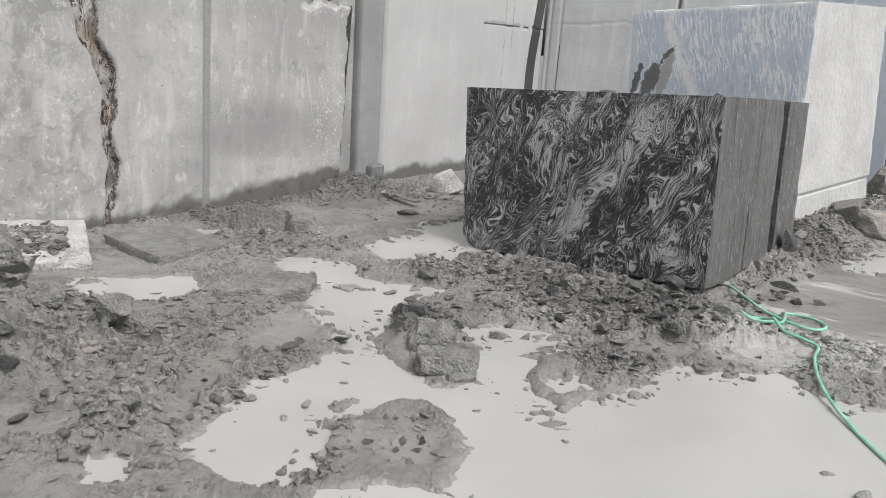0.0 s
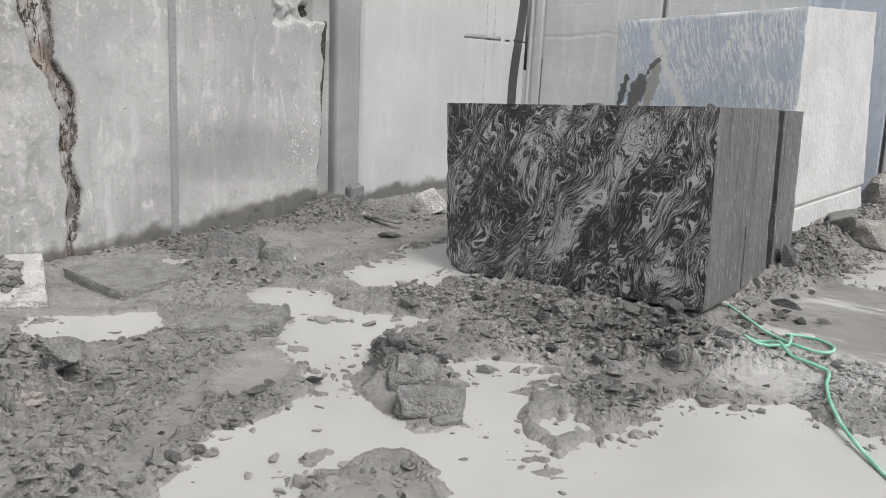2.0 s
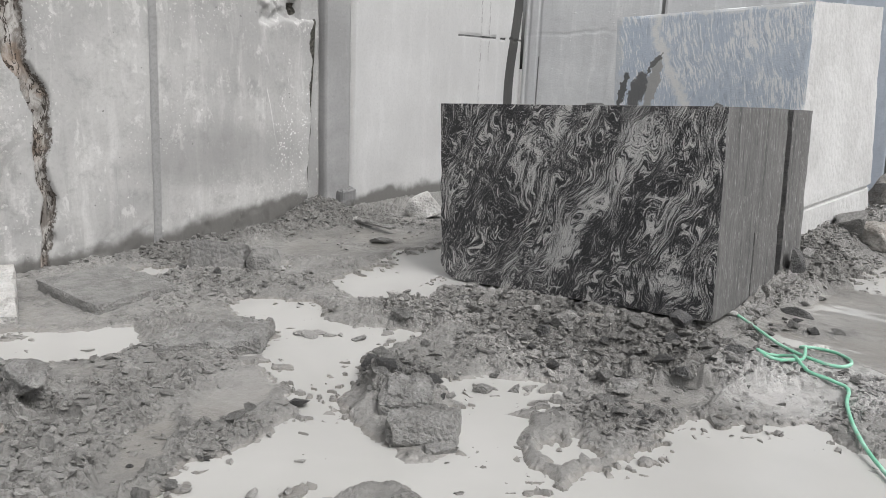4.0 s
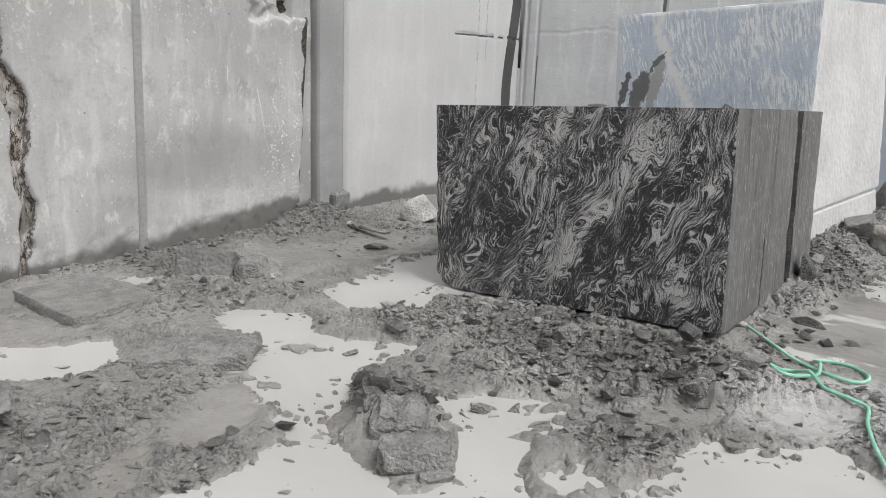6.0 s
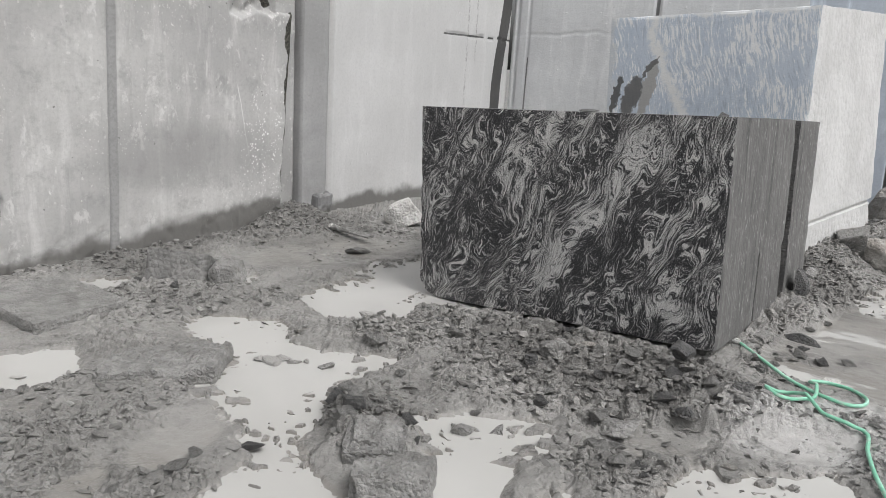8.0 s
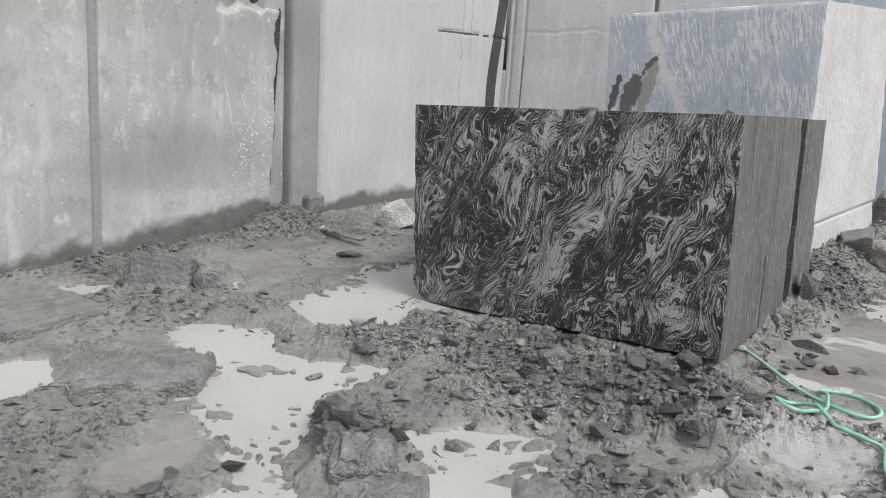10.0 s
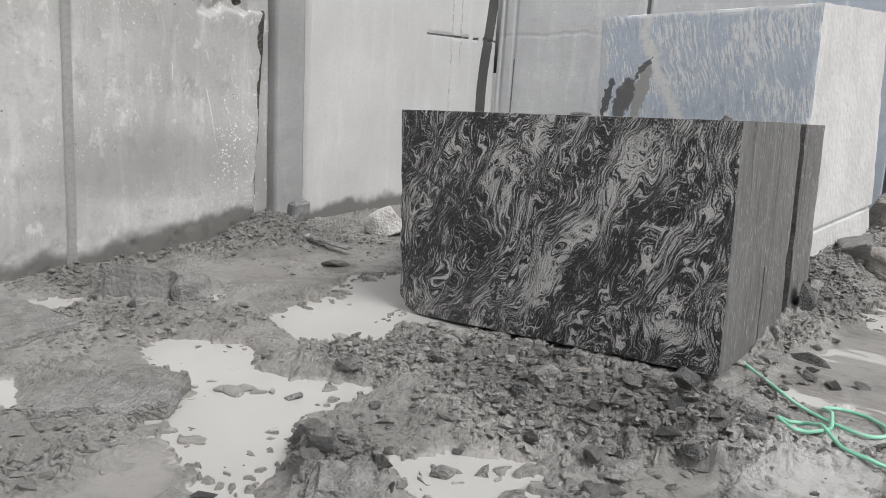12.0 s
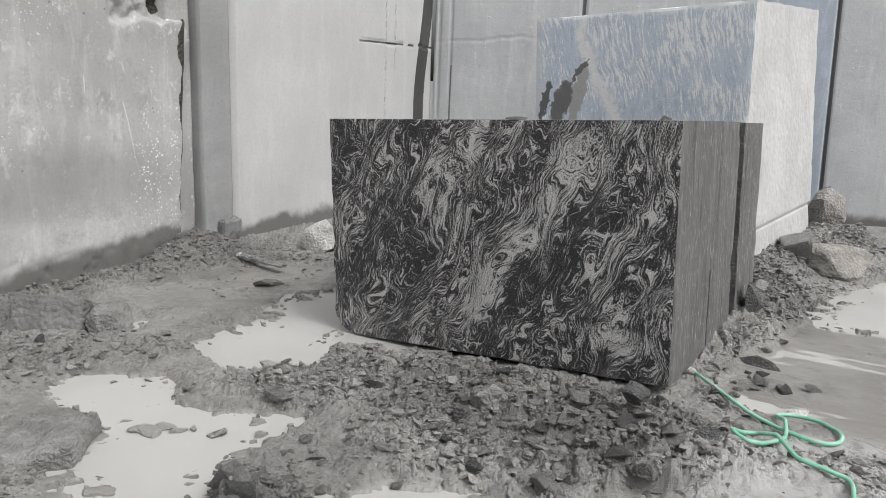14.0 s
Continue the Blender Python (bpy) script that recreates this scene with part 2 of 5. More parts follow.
def make_dark_granite():
    """Black stone with fine pale strands that flow round eyes and folds, sawn and matt."""
    k = Mat("black_swirled_granite", 0.42, 0.3)
    p = k.warp(1.6, 0.26, None, 1.0)
    p = k.warp(4.2, 0.115, p, 1.0)
    p = k.warp(10.0, 0.034, p, 1.0)
    p = k.warp(24.0, 0.012, p, 1.0)
    turned = k.mapping(p, rot=(0, -24, 0))
    tx, ty, tz = k.axes(turned)
    # strands follow the level lines of one folded field
    field = k.math('ADD', k.noise(1.0, k.mapping(turned, scale=(4.2, 2.0, 1.9)), 2.5, 0.5), k.math('MULTIPLY', tx, 1.5))

    def strands(pitch, along, detail, shift):
        n = k.t.nodes.new("ShaderNodeCombineXYZ")
        k.put(n.inputs[0], k.math('ADD', k.math('MULTIPLY', field, pitch), shift))
        k.put(n.inputs[1], k.math('MULTIPLY', tz, along))
        k.put(n.inputs[2], k.math('MULTIPLY', ty, along))
        return k.noise(1.0, n.outputs[0], detail, 0.6)

    wide, fine, hair = strands(46, 7.0, 4, 0.0), strands(105, 13.0, 3, 31.0), strands(175, 26.0, 2, 57.0)
    dens = k.noise(2.6, k.mapping(turned, scale=(1.8, 1, 0.75), loc=(1, 3, 0)), 4, 0.6)
    lift = k.ramp(dens, 0.36, 0.66, -0.042, 0.044)
    x, y, z = k.axes(k.warp(3.0, 0.14))
    for cx, cz, long, wid, lean in ((0.70, 0.92, 0.36, 0.10, 14), (1.52, 1.06, 0.15, 0.15, 0), (1.26, 0.70, 0.26, 0.08, 32), (1.02, 0.36, 0.24, 0.10, 30), (1.72, 0.20, 0.07, 0.2, 0), (0.95, 1.15, 0.14, 0.05, 25)):
        sn, cs = math.sin(radians(lean)), math.cos(radians(lean))
        px, pz = k.math('SUBTRACT', x, cx), k.math('SUBTRACT', z, cz)
        al = k.math('DIVIDE', k.math('ADD', k.math('MULTIPLY', px, sn), k.math('MULTIPLY', pz, cs)), long)
        ac = k.math('DIVIDE', k.math('SUBTRACT', k.math('MULTIPLY', px, cs), k.math('MULTIPLY', pz, sn)), wid)
        lift = k.math('ADD', lift, k.ramp(k.math('ADD', k.math('MULTIPLY', al, al), k.math('MULTIPLY', ac, ac)), 1.6, 0.0, 0.0, 0.09))
    crumb = k.math('MULTIPLY', k.math('SUBTRACT', k.noise(105, None, 2, 0.7), 0.5), 0.36)
    lift = k.math('ADD', lift, crumb)
    veins = k.math('MULTIPLY', k.ramp(k.math('ADD', wide, lift), 0.555, 0.615), 1.0)
    threads = k.math('MULTIPLY', k.ramp(k.math('ADD', fine, lift), 0.57, 0.63), 0.78)
    hairs = k.math('MULTIPLY', k.ramp(k.math('ADD', hair, k.math('MULTIPLY', lift, 0.8)), 0.595, 0.65), 0.62)
    allv = k.math('MAXIMUM', veins, k.math('MAXIMUM', threads, hairs))
    # black threads run through the pale stretches
    allv = k.math('MULTIPLY', allv, k.ramp(k.math('SUBTRACT', fine, k.math('MULTIPLY', crumb, 0.5)), 0.36, 0.43, 0.15, 1.0))
    grain = k.noise(160, None, 2, 0.6)
    pale = k.mix(k.ramp(grain, 0.35, 0.65), (0.34, 0.338, 0.333), (0.72, 0.715, 0.705))
    black = k.mix(k.ramp(grain, 0.45, 0.75), (0.019, 0.019, 0.022), (0.125, 0.125, 0.13))
    dust = k.math('MULTIPLY', k.ramp(k.noise(3.0, None, 4), 0.4, 0.8), 0.07)
    c = k.mix(dust, k.mix(allv, black, pale), (0.3, 0.295, 0.285))
    k.colour(c)
    k.rough(k.math('ADD', 0.38, k.math('MULTIPLY', grain, 0.2)))
    k.bump(k.math('ADD', grain, allv), 0.002, 0.35)
    return k.m


M_BLACK = make_dark_granite()


def make_sawn_side(name, a, b, light):
    """The dusty sawn side: fine upright grain."""
    k = Mat(name, 0.6, 0.35)
    up = k.mapping(k.warp(2.5, 0.05), rot=(4, 0, 0), scale=(34, 34, 2.2))
    g = k.noise(1.6, up, 6, 0.7)
    band = k.noise(1.0, k.mapping(k.co, scale=(7, 7, 0.35), loc=(2, 1, 0)), 3)
    c = k.mix(k.ramp(g, 0.36, 0.66), a, b)
    c = k.mix(k.math('MULTIPLY', k.ramp(band, 0.4, 0.66), 0.4), c, tuple(v * 0.75 for v in a))
    c = k.mix(k.math('MULTIPLY', k.ramp(k.noise(1.0, k.mapping(k.warp(9, 0.02), scale=(95, 95, 9)), 3, 0.7), 0.58, 0.68), 0.6), c, light)
    t = k.noise(3.0, k.mapping(k.warp(6, 0.05), rot=(7, 0, 0), scale=(11, 11, 1.3), loc=(0, 5, 2)), 4, 0.7)
    c = k.mix(k.math('MULTIPLY', k.ramp(t, 0.63, 0.7), 0.8), c, light)
    smear = k.noise(1.0, k.mapping(k.warp(4, 0.06), rot=(5, 0, 0), scale=(16, 16, 0.8), loc=(7, 3, 1)), 5, 0.7)
    c = k.mix(k.math('MULTIPLY', k.ramp(smear, 0.54, 0.66), 0.75), c, tuple(v * 0.5 for v in a))
    fleck = k.noise(1.0, k.mapping(k.warp(9, 0.03), rot=(9, 0, 0), scale=(70, 70, 13), loc=(1, 2, 6)), 3, 0.7)
    c = k.mix(k.math('MULTIPLY', k.ramp(fleck, 0.61, 0.68), 0.85), c, light)
    k.colour(c)
    k.bump(k.math('ADD', g, k.noise(90, None, 3)), 0.004, 0.5)
    return k.m


M_SIDE = make_sawn_side("dusty_sawn_granite", (0.115, 0.114, 0.112), (0.195, 0.193, 0.189), (0.42, 0.415, 0.41))


def make_blue():
    """Blue-grey sawn stone with fine pale slanting veins."""
    k = Mat("blue_grey_streaked_granite", 0.5, 0.4)
    p = k.warp(2.2, 0.16)
    p = k.mapping(p, rot=(0, 13, 0))
    v = k.noise(1.0, k.mapping(p, scale=(50, 24, 5.5)), 5, 0.7)
    w = k.noise(1.0, k.mapping(p, scale=(10, 6, 1.5), loc=(5, 2, 2)), 4, 0.6)
    c = k.mix(k.ramp(w, 0.3, 0.7), (0.53, 0.60, 0.69), (0.61, 0.67, 0.745))
    v2 = k.noise(1.0, k.mapping(k.warp(7, 0.05, p), scale=(100, 50, 12), loc=(3, 3, 3)), 4, 0.7)
    thick = k.ramp(k.noise(2.2, k.mapping(p, loc=(6, 1, 2)), 3), 0.35, 0.65, -0.05, 0.05)
    c = k.mix(k.math('MULTIPLY', k.ramp(k.math('ADD', v, thick), 0.55, 0.58), 1.0), c, (0.86, 0.87, 0.88))
    c = k.mix(k.math('MULTIPLY', k.ramp(k.math('ADD', v2, thick), 0.57, 0.60), 0.95), c, (0.84, 0.855, 0.87))
    c = k.mix(k.math('MULTIPLY', k.ramp(v, 0.46, 0.36), 0.5), c, (0.34, 0.39, 0.455))
    c = k.mix(k.math('MULTIPLY', k.ramp(v2, 0.42, 0.33), 0.4), c, (0.34, 0.39, 0.455))
    # one wide pale vein that bends down from the top edge
    x, y, z = k.axes(k.warp(4.5, 0.16))
    bend = k.math('MULTIPLY', k.math('MAXIMUM', k.math('SUBTRACT', 1.85, z), 0.0), 0.48)
    d = k.math('ABSOLUTE', k.math('SUBTRACT', k.math('SUBTRACT', x, bend), 0.37))
    c = k.mix(k.math('MULTIPLY', k.ramp(k.math('ADD', d, k.math('MULTIPLY', k.noise(26, k.warp(10, 0.05), 5, 0.75), 0.20)), 0.185, 0.11), 0.95), c, (0.82, 0.825, 0.82))
    c = k.mix(k.math('MULTIPLY', k.ramp(k.math('ADD', z, k.math('MULTIPLY', k.math('SUBTRACT', k.noise(17, None, 5, 0.7), 0.5), 0.12)), 2.005, 2.03), 0.85), c, (0.80, 0.81, 0.81))
    c = k.mix(k.math('MULTIPLY', k.ramp(k.math('ADD', x, k.math('MULTIPLY', k.math('SUBTRACT', k.noise(13, None, 5, 0.7), 0.5), 0.2)), 0.06, 0.0), 0.6), c, (0.66, 0.67, 0.67))
    # mud splashes with wandering edges
    x, y, z = k.axes(k.warp(20.0, 0.11, None, 5.0))
    for cx, cz, long, wide, lean, tone in ((0.36, 1.42, 0.24, 0.055, 14, 0.40), (0.07, 1.37, 0.17, 0.035, 13, 0.10), (0.215, 1.36, 0.19, 0.08, 20, 0.13), (0.365, 1.60, 0.12, 0.02, 42, 0.13)):
        sn, cs = math.sin(radians(lean)), math.cos(radians(lean))
        px, pz = k.math('SUBTRACT', x, cx), k.math('SUBTRACT', z, cz)
        al = k.math('DIVIDE', k.math('ADD', k.math('MULTIPLY', px, sn), k.math('MULTIPLY', pz, cs)), long)
        ac = k.math('DIVIDE', k.math('SUBTRACT', k.math('MULTIPLY', px, cs), k.math('MULTIPLY', pz, sn)), wide)
        spot = k.ramp(k.math('ADD', k.math('MULTIPLY', al, al), k.math('MULTIPLY', ac, ac)), 1.15, 0.75)
        c = k.mix(k.math('MULTIPLY', spot, 0.92), c, (tone, tone * 0.985, tone * 0.95))
    k.colour(c)
    k.bump(k.math('ADD', v, k.noise(70, None, 4)), 0.004, 0.5)
    return k.m


M_BLUE = make_blue()


M_WHITE = make_plain_stone("white_powdered_stone", (0.56, 0.56, 0.555), (0.63, 0.63, 0.625), (0.49, 0.49, 0.485), 0.8, 3.0, 0.5, 0.006)
M_CHALK = make_plain_stone("pale_broken_stone", (0.50, 0.49, 0.47), (0.66, 0.65, 0.63), (0.27, 0.255, 0.235), 0.8, 7.0, 0.6)
M_MUDDY = make_plain_stone("mud_coated_stone", (0.22, 0.217, 0.209), (0.33, 0.325, 0.314), (0.15, 0.146, 0.137), 0.6, 9.0, 0.55)
M_SHARD_AND_SHADE = make_plain_stone("dark_chip_and_gap_shade", (0.085, 0.085, 0.086), (0.16, 0.158, 0.154), (0.2, 0.195, 0.185), 0.55, 12.0, 0.6)
M_DAMP = make_plain_stone("damp_grey_stone", (0.13, 0.128, 0.124), (0.20, 0.197, 0.19), (0.27, 0.263, 0.25), 0.5, 5.0, 0.4, 0.012)
M_RUST = make_plain_stone("brown_weathered_stone", (0.30, 0.285, 0.265), (0.42, 0.405, 0.38), (0.2, 0.175, 0.15), 0.7, 6.0, 0.5)


def make_mud(name, island=False):
    k = Mat(name, 0.5, 0.5)
    big = k.noise(1.3, k.warp(1.0, 0.6), 5, 0.6)
    mid = k.noise(9, k.warp(5, 0.12), 6, 0.65)
    fine = k.noise(75, None, 5, 0.7)
    c = k.mix(k.ramp(big, 0.35, 0.65), (0.245, 0.24, 0.229), (0.33, 0.323, 0.309))
    c = k.mix(k.math('MULTIPLY', k.ramp(mid, 0.45, 0.66), 0.4), c, (0.19, 0.185, 0.175))
    c = k.mix(k.math('MULTIPLY', k.ramp(fine, 0.5, 0.72), 0.4), c, (0.13, 0.126, 0.118))
    c = k.mix(k.math('MULTIPLY', k.ramp(k.noise(26, k.mapping(k.co, loc=(4, 4, 4)), 5, 0.7), 0.58, 0.7), 0.5), c, (0.38, 0.374, 0.36))
    crumb = k.node("ShaderNodeTexVoronoi", 0, Vector=k.warp(30, 0.02), Scale=58.0)
    crumb2 = k.node("ShaderNodeTexVoronoi", 0, Vector=k.warp(12, 0.04), Scale=24.0)
    crust = k.ramp(k.noise(3.2, k.warp(2.0, 0.4), 5, 0.65), 0.50, 0.62)
    # gaps between crumbs are darkened in the colour, as shade in crevices
    c = k.mix(k.math('MULTIPLY', k.math('MULTIPLY', k.ramp(crumb, 0.4, 0.7), crust), 0.4), c, (0.08, 0.077, 0.072))
    # silt film close to the water line
    z = k.axes()[2]
    low = k.ramp(k.math('ADD', z, k.math('MULTIPLY', k.math('SUBTRACT', mid, 0.5), 0.04)), -0.040, -0.056)
    c = k.mix(k.math('MULTIPLY', low, 0.75), c, k.mix(k.ramp(k.noise(1.4, None, 3), 0.45, 0.6), (0.235, 0.222, 0.203), (0.285, 0.276, 0.26)))
    if island:      # each clod a little darker or paler than its neighbours
        r = k.t.nodes.new("ShaderNodeNewGeometry").outputs["Random Per Island"]
        c = k.mix(k.ramp(r, 0.0, 0.5, 0.55, 0.0), c, (0.08, 0.078, 0.073))
        c = k.mix(k.ramp(r, 0.8, 1.0, 0.0, 0.5), c, (0.42, 0.412, 0.395))
    # darker earth in the rock corner and in the rubble before the block
    x, y, z = k.axes(k.warp(2.5, 0.5, None, 4))
    for cx, cy, rx, ry in ((-1.05, 7.7, 0.75, 0.55), (-1.9, 6.75, 0.45, 0.6), (1.3, 4.45, 0.55, 0.35), (0.7, 4.85, 0.4, 0.3), (3.1, 6.4, 0.5, 0.5), (-0.1, 4.0, 0.2, 0.2)):
        ex, ey = k.math('DIVIDE', k.math('SUBTRACT', x, cx), rx), k.math('DIVIDE', k.math('SUBTRACT', y, cy), ry)
        wet = k.ramp(k.math('ADD', k.math('MULTIPLY', ex, ex), k.math('MULTIPLY', ey, ey)), 1.3, 0.5)
        c = k.mix(k.math('MULTIPLY', wet, 0.5), c, (0.12, 0.116, 0.109))
    # pale trampled slurry beside the hose
    x, y, z = k.axes(k.warp(1.6, 0.5, None, 4))
    ex, ey = k.math('DIVIDE', k.math('SUBTRACT', x, 2.15), 0.62), k.math('DIVIDE', k.math('SUBTRACT', y, 4.12), 0.38)
    pale = k.ramp(k.math('ADD', k.math('MULTIPLY', ex, ex), k.math('MULTIPLY', ey, ey)), 1.3, 0.5)
    pale = k.math('MULTIPLY', k.math('MULTIPLY', pale, k.math('SUBTRACT', 1.0, k.math('MULTIPLY', low, 0.8))), k.ramp(mid, 0.3, 0.5))
    c = k.mix(k.math('MULTIPLY', pale, 0.35 if island else 0.9), c, (0.52, 0.512, 0.50))
    k.colour(c)
    k.rough(k.math('SUBTRACT', k.ramp(low, 0.0, 1.0, 0.52, 0.28), k.math('MULTIPLY', pale, 0.15)))
    dry = k.math('SUBTRACT', 0.9, k.math('MULTIPLY', low, 0.7))
    h = k.math('ADD', k.math('MULTIPLY', mid, 0.4), k.math('ADD', fine, k.math('MULTIPLY', k.noise(210, None, 3, 0.7), 0.4)))
    h = k.math('SUBTRACT', h, k.math('MULTIPLY', k.math('ADD', crumb, crumb2), crust))
    k.bump(h, 0.011, dry)
    return k.m


M_MUD = make_mud("wet_grey_mud")
M_CLOD = make_mud("wet_grey_mud_clods", True)


def make_rubble():
    k = Mat("mixed_mud_and_stone_chips", 0.6, 0.4)
    r = k.t.nodes.new("ShaderNodeNewGeometry").outputs["Random Per Island"]
    f = k.noise(60, None, 4, 0.7)
    c = k.mix(k.ramp(r, 0.0, 0.9), (0.085, 0.083, 0.079), (0.29, 0.284, 0.272))
    c = k.mix(k.ramp(r, 0.975, 0.985), c, (0.45, 0.44, 0.425))
    c = k.mix(k.math('MULTIPLY', k.ramp(f, 0.45, 0.7), 0.5), c, (0.1, 0.097, 0.09))
    k.colour(c)
    k.bump(f, 0.006, 0.6)
    return k.m


M_RUBBLE = make_rubble()


def make_water():
    k = Mat("milky_slurry_water", 0.07, 0.5)
    n = k.noise(0.8, k.warp(0.8, 0.9), 4, 0.5)
    c = k.mix(k.ramp(n, 0.3, 0.7), (0.435, 0.43, 0.412), (0.495, 0.49, 0.472))
    k.colour(c)
    k.b.inputs["IOR"].default_value = 1.33
    k.rough(k.ramp(k.noise(2.2, None, 3), 0.35, 0.7, 0.05, 0.16))
    k.bump(k.noise(5, k.warp(2, 0.3), 2), 0.004, 0.12)
    return k.m


M_WATER = make_water()


def make_hose():
    k = Mat("mint_green_plastic", 0.38, 0.5)
    c = k.mix(k.ramp(k.noise(9, None, 4), 0.4, 0.7), (0.22, 0.56, 0.39), (0.40, 0.72, 0.57))
    c = k.mix(k.math('MULTIPLY', k.ramp(k.noise(23), 0.55, 0.65), 0.5), c, (0.45, 0.5, 0.45))
    k.colour(c)
    return k.m


M_HOSE = make_hose()
M_CUFF = make_plain_stone("white_tape", (0.6, 0.6, 0.58), (0.7, 0.7, 0.68), (0.35, 0.34, 0.32), 0.6, 20.0, 0.5)

# ---------------------------------------------------------------- number noise for relief


def lattice(ix, iy, seed):
    h = (ix.astype(np.int64) * 374761393 + iy.astype(np.int64) * 668265263 + seed * 974634521) & 0x7fffffff
    h = ((h ^ (h >> 13)) * 1274126177) & 0x7fffffff
    return ((h ^ (h >> 16)) & 0xffff) / 65535.0


def vnoise(x, y, seed=0):
    ix, iy = np.floor(x), np.floor(y)
    fx, fy = x - ix, y - iy
    fx, fy = fx * fx * (3 - 2 * fx), fy * fy * (3 - 2 * fy)
    a, b = lattice(ix, iy, seed), lattice(ix + 1, iy, seed)
    c, d = lattice(ix, iy + 1, seed), lattice(ix + 1, iy + 1, seed)
    return (a + (b - a) * fx) * (1 - fy) + (c + (d - c) * fx) * fy


def fbm(x, y, freq, octaves=4, seed=0, gain=0.5):
    """About -1 to 1."""
    s, amp, tot = 0.0, 1.0, 0.0
    for o in range(octaves):
        s = s + amp * (2 * vnoise(x * freq + 17.3 * o, y * freq - 9.1 * o, seed + o) - 1)
        tot += amp
        amp *= gain
        freq *= 2.03
    return s / tot


def lumps(x, y, freq, seed=0):
    """Broken clods: tilted, steep-sided pieces of uneven height with gaps between; about 0 to 1."""
    x, y = x * freq, y * freq
    ix, iy = np.floor(x), np.floor(y)
    best, second, tall = np.full_like(x, 9.0), np.full_like(x, 9.0), np.zeros_like(x)
    for dx in (-1, 0, 1):
        for dy in (-1, 0, 1):
            cx, cy = ix + dx, iy + dy
            px, py = cx + lattice(cx, cy, seed), cy + lattice(cx, cy, seed + 50)
            ex, ey = x - px, y - py
            d = np.hypot(ex, ey)
            lean = (lattice(cx, cy, seed + 7) - 0.5) * ex + (lattice(cx, cy, seed + 8) - 0.5) * ey
            near = d < best
            second = np.where(near, best, np.minimum(second, d))
            tall = np.where(near, lattice(cx, cy, seed + 99) ** 1.7 * (1 + 1.3 * lean), tall)
            best = np.where(near, d, best)
    return np.clip((second - best) * 3.2, 0, 1) * np.clip(tall, 0, 1.4)


def flakes(x, y, freq, seed=0):
    """Flat broken pieces, each tilted its own way, steep at the rim; about 0 to 1."""
    x, y = x * freq, y * freq
    ix, iy = np.floor(x), np.floor(y)
    best, second, top = np.full_like(x, 9.0), np.full_like(x, 9.0), np.zeros_like(x)
    for dx in (-1, 0, 1):
        for dy in (-1, 0, 1):
            cx, cy = ix + dx, iy + dy
            ex, ey = x - cx - lattice(cx, cy, seed), y - cy - lattice(cx, cy, seed + 50)
            d = np.hypot(ex, ey)
            lean = (lattice(cx, cy, seed + 7) - 0.5) * ex + (lattice(cx, cy, seed + 8) - 0.5) * ey
            near = d < best
            second = np.where(near, best, np.minimum(second, d))
            top = np.where(near, 0.9 * lattice(cx, cy, seed + 99) ** 1.4 + 1.7 * lean, top)
            best = np.where(near, d, best)
    return np.clip((second - best) * 5.5, 0, 1) * np.clip(top, 0, 1.2)


def step(a, b, v):
    t = np.clip((v - a) / (b - a), 0, 1)
    return t * t * (3 - 2 * t)


def outline_distance(px, py, poly):
    """Signed distance to a closed outline, negative inside."""
    d = np.full_like(px, 1e9)
    inside = np.zeros(px.shape, bool)
    n = len(poly)
    for i in range(n):
        ax, ay = poly[i]
        bx, by = poly[(i + 1) % n]
        ex, ey = bx - ax, by - ay
        t = np.clip(((px - ax) * ex + (py - ay) * ey) / (ex * ex + ey * ey), 0, 1)
        d = np.minimum(d, np.hypot(px - ax - t * ex, py - ay - t * ey))
        if ay != by:
            cross = ((ay > py) != (by > py)) & (px < (bx - ax) * (py - ay) / (by - ay) + ax)
            inside ^= cross
    return np.where(inside, -d, d)


# ---------------------------------------------------------------- the plan
WATER = -0.06
LEFT = ((-2.58, 5.90), (0.595, 0.803))      # foot of the left face at the seam, and its run
PALE = ((-0.76, 8.22), (0.595, 0.803))
BACK = ((1.20, 10.87), (0.913, -0.408))

POOL_BLOCK = [(-0.68, 5.70), (-0.40, 6.15), (-0.14, 6.80), (0.3, 7.1), (0.6, 6.3), (0.15, 5.84), (0.07, 5.34), (-0.34, 5.32)]
POOL_MIDDLE = [(-1.24, 5.17), (-1.08, 5.36), (-0.70, 5.30), (-0.38, 4.90), (0.04, 4.87), (-0.17, 4.48), (-0.25, 4.26), (-0.35, 3.88),
               (-0.11, 3.45), (0.05, 3.25), (-0.19, 3.12), (-0.38, 2.86), (-0.42, 2.50), (-0.65, 2.42), (-0.93, 2.61), (-0.88, 2.89),
               (-0.86, 3.17), (-0.63, 3.45), (-0.48, 3.77), (-0.66, 4.08), (-0.95, 4.37), (-0.87, 4.79)]
POOL_SMALL = [(0.13, 4.12), (0.41, 4.19), (0.69, 4.07), (0.66, 3.80), (0.50, 3.70), (0.46, 3.48), (0.47, 3.30), (0.26, 3.32), (0.25, 3.60), (0.19, 3.97)]
POOL_FRONT = [(-0.1, 3.30), (0.20, 3.42), (0.44, 3.37), (0.57, 3.12), (0.88, 3.40), (1.28, 3.77), (1.82, 3.79), (1.86, 3.58), (2.21, 3.40),
              (3.2, 3.0), (3.4, 1.4), (1.6, 0.9), (0.1, 1.1), (-0.5, 1.9), (-0.35, 2.45), (0.05, 2.40), (0.17, 2.75), (0.12, 3.0)]
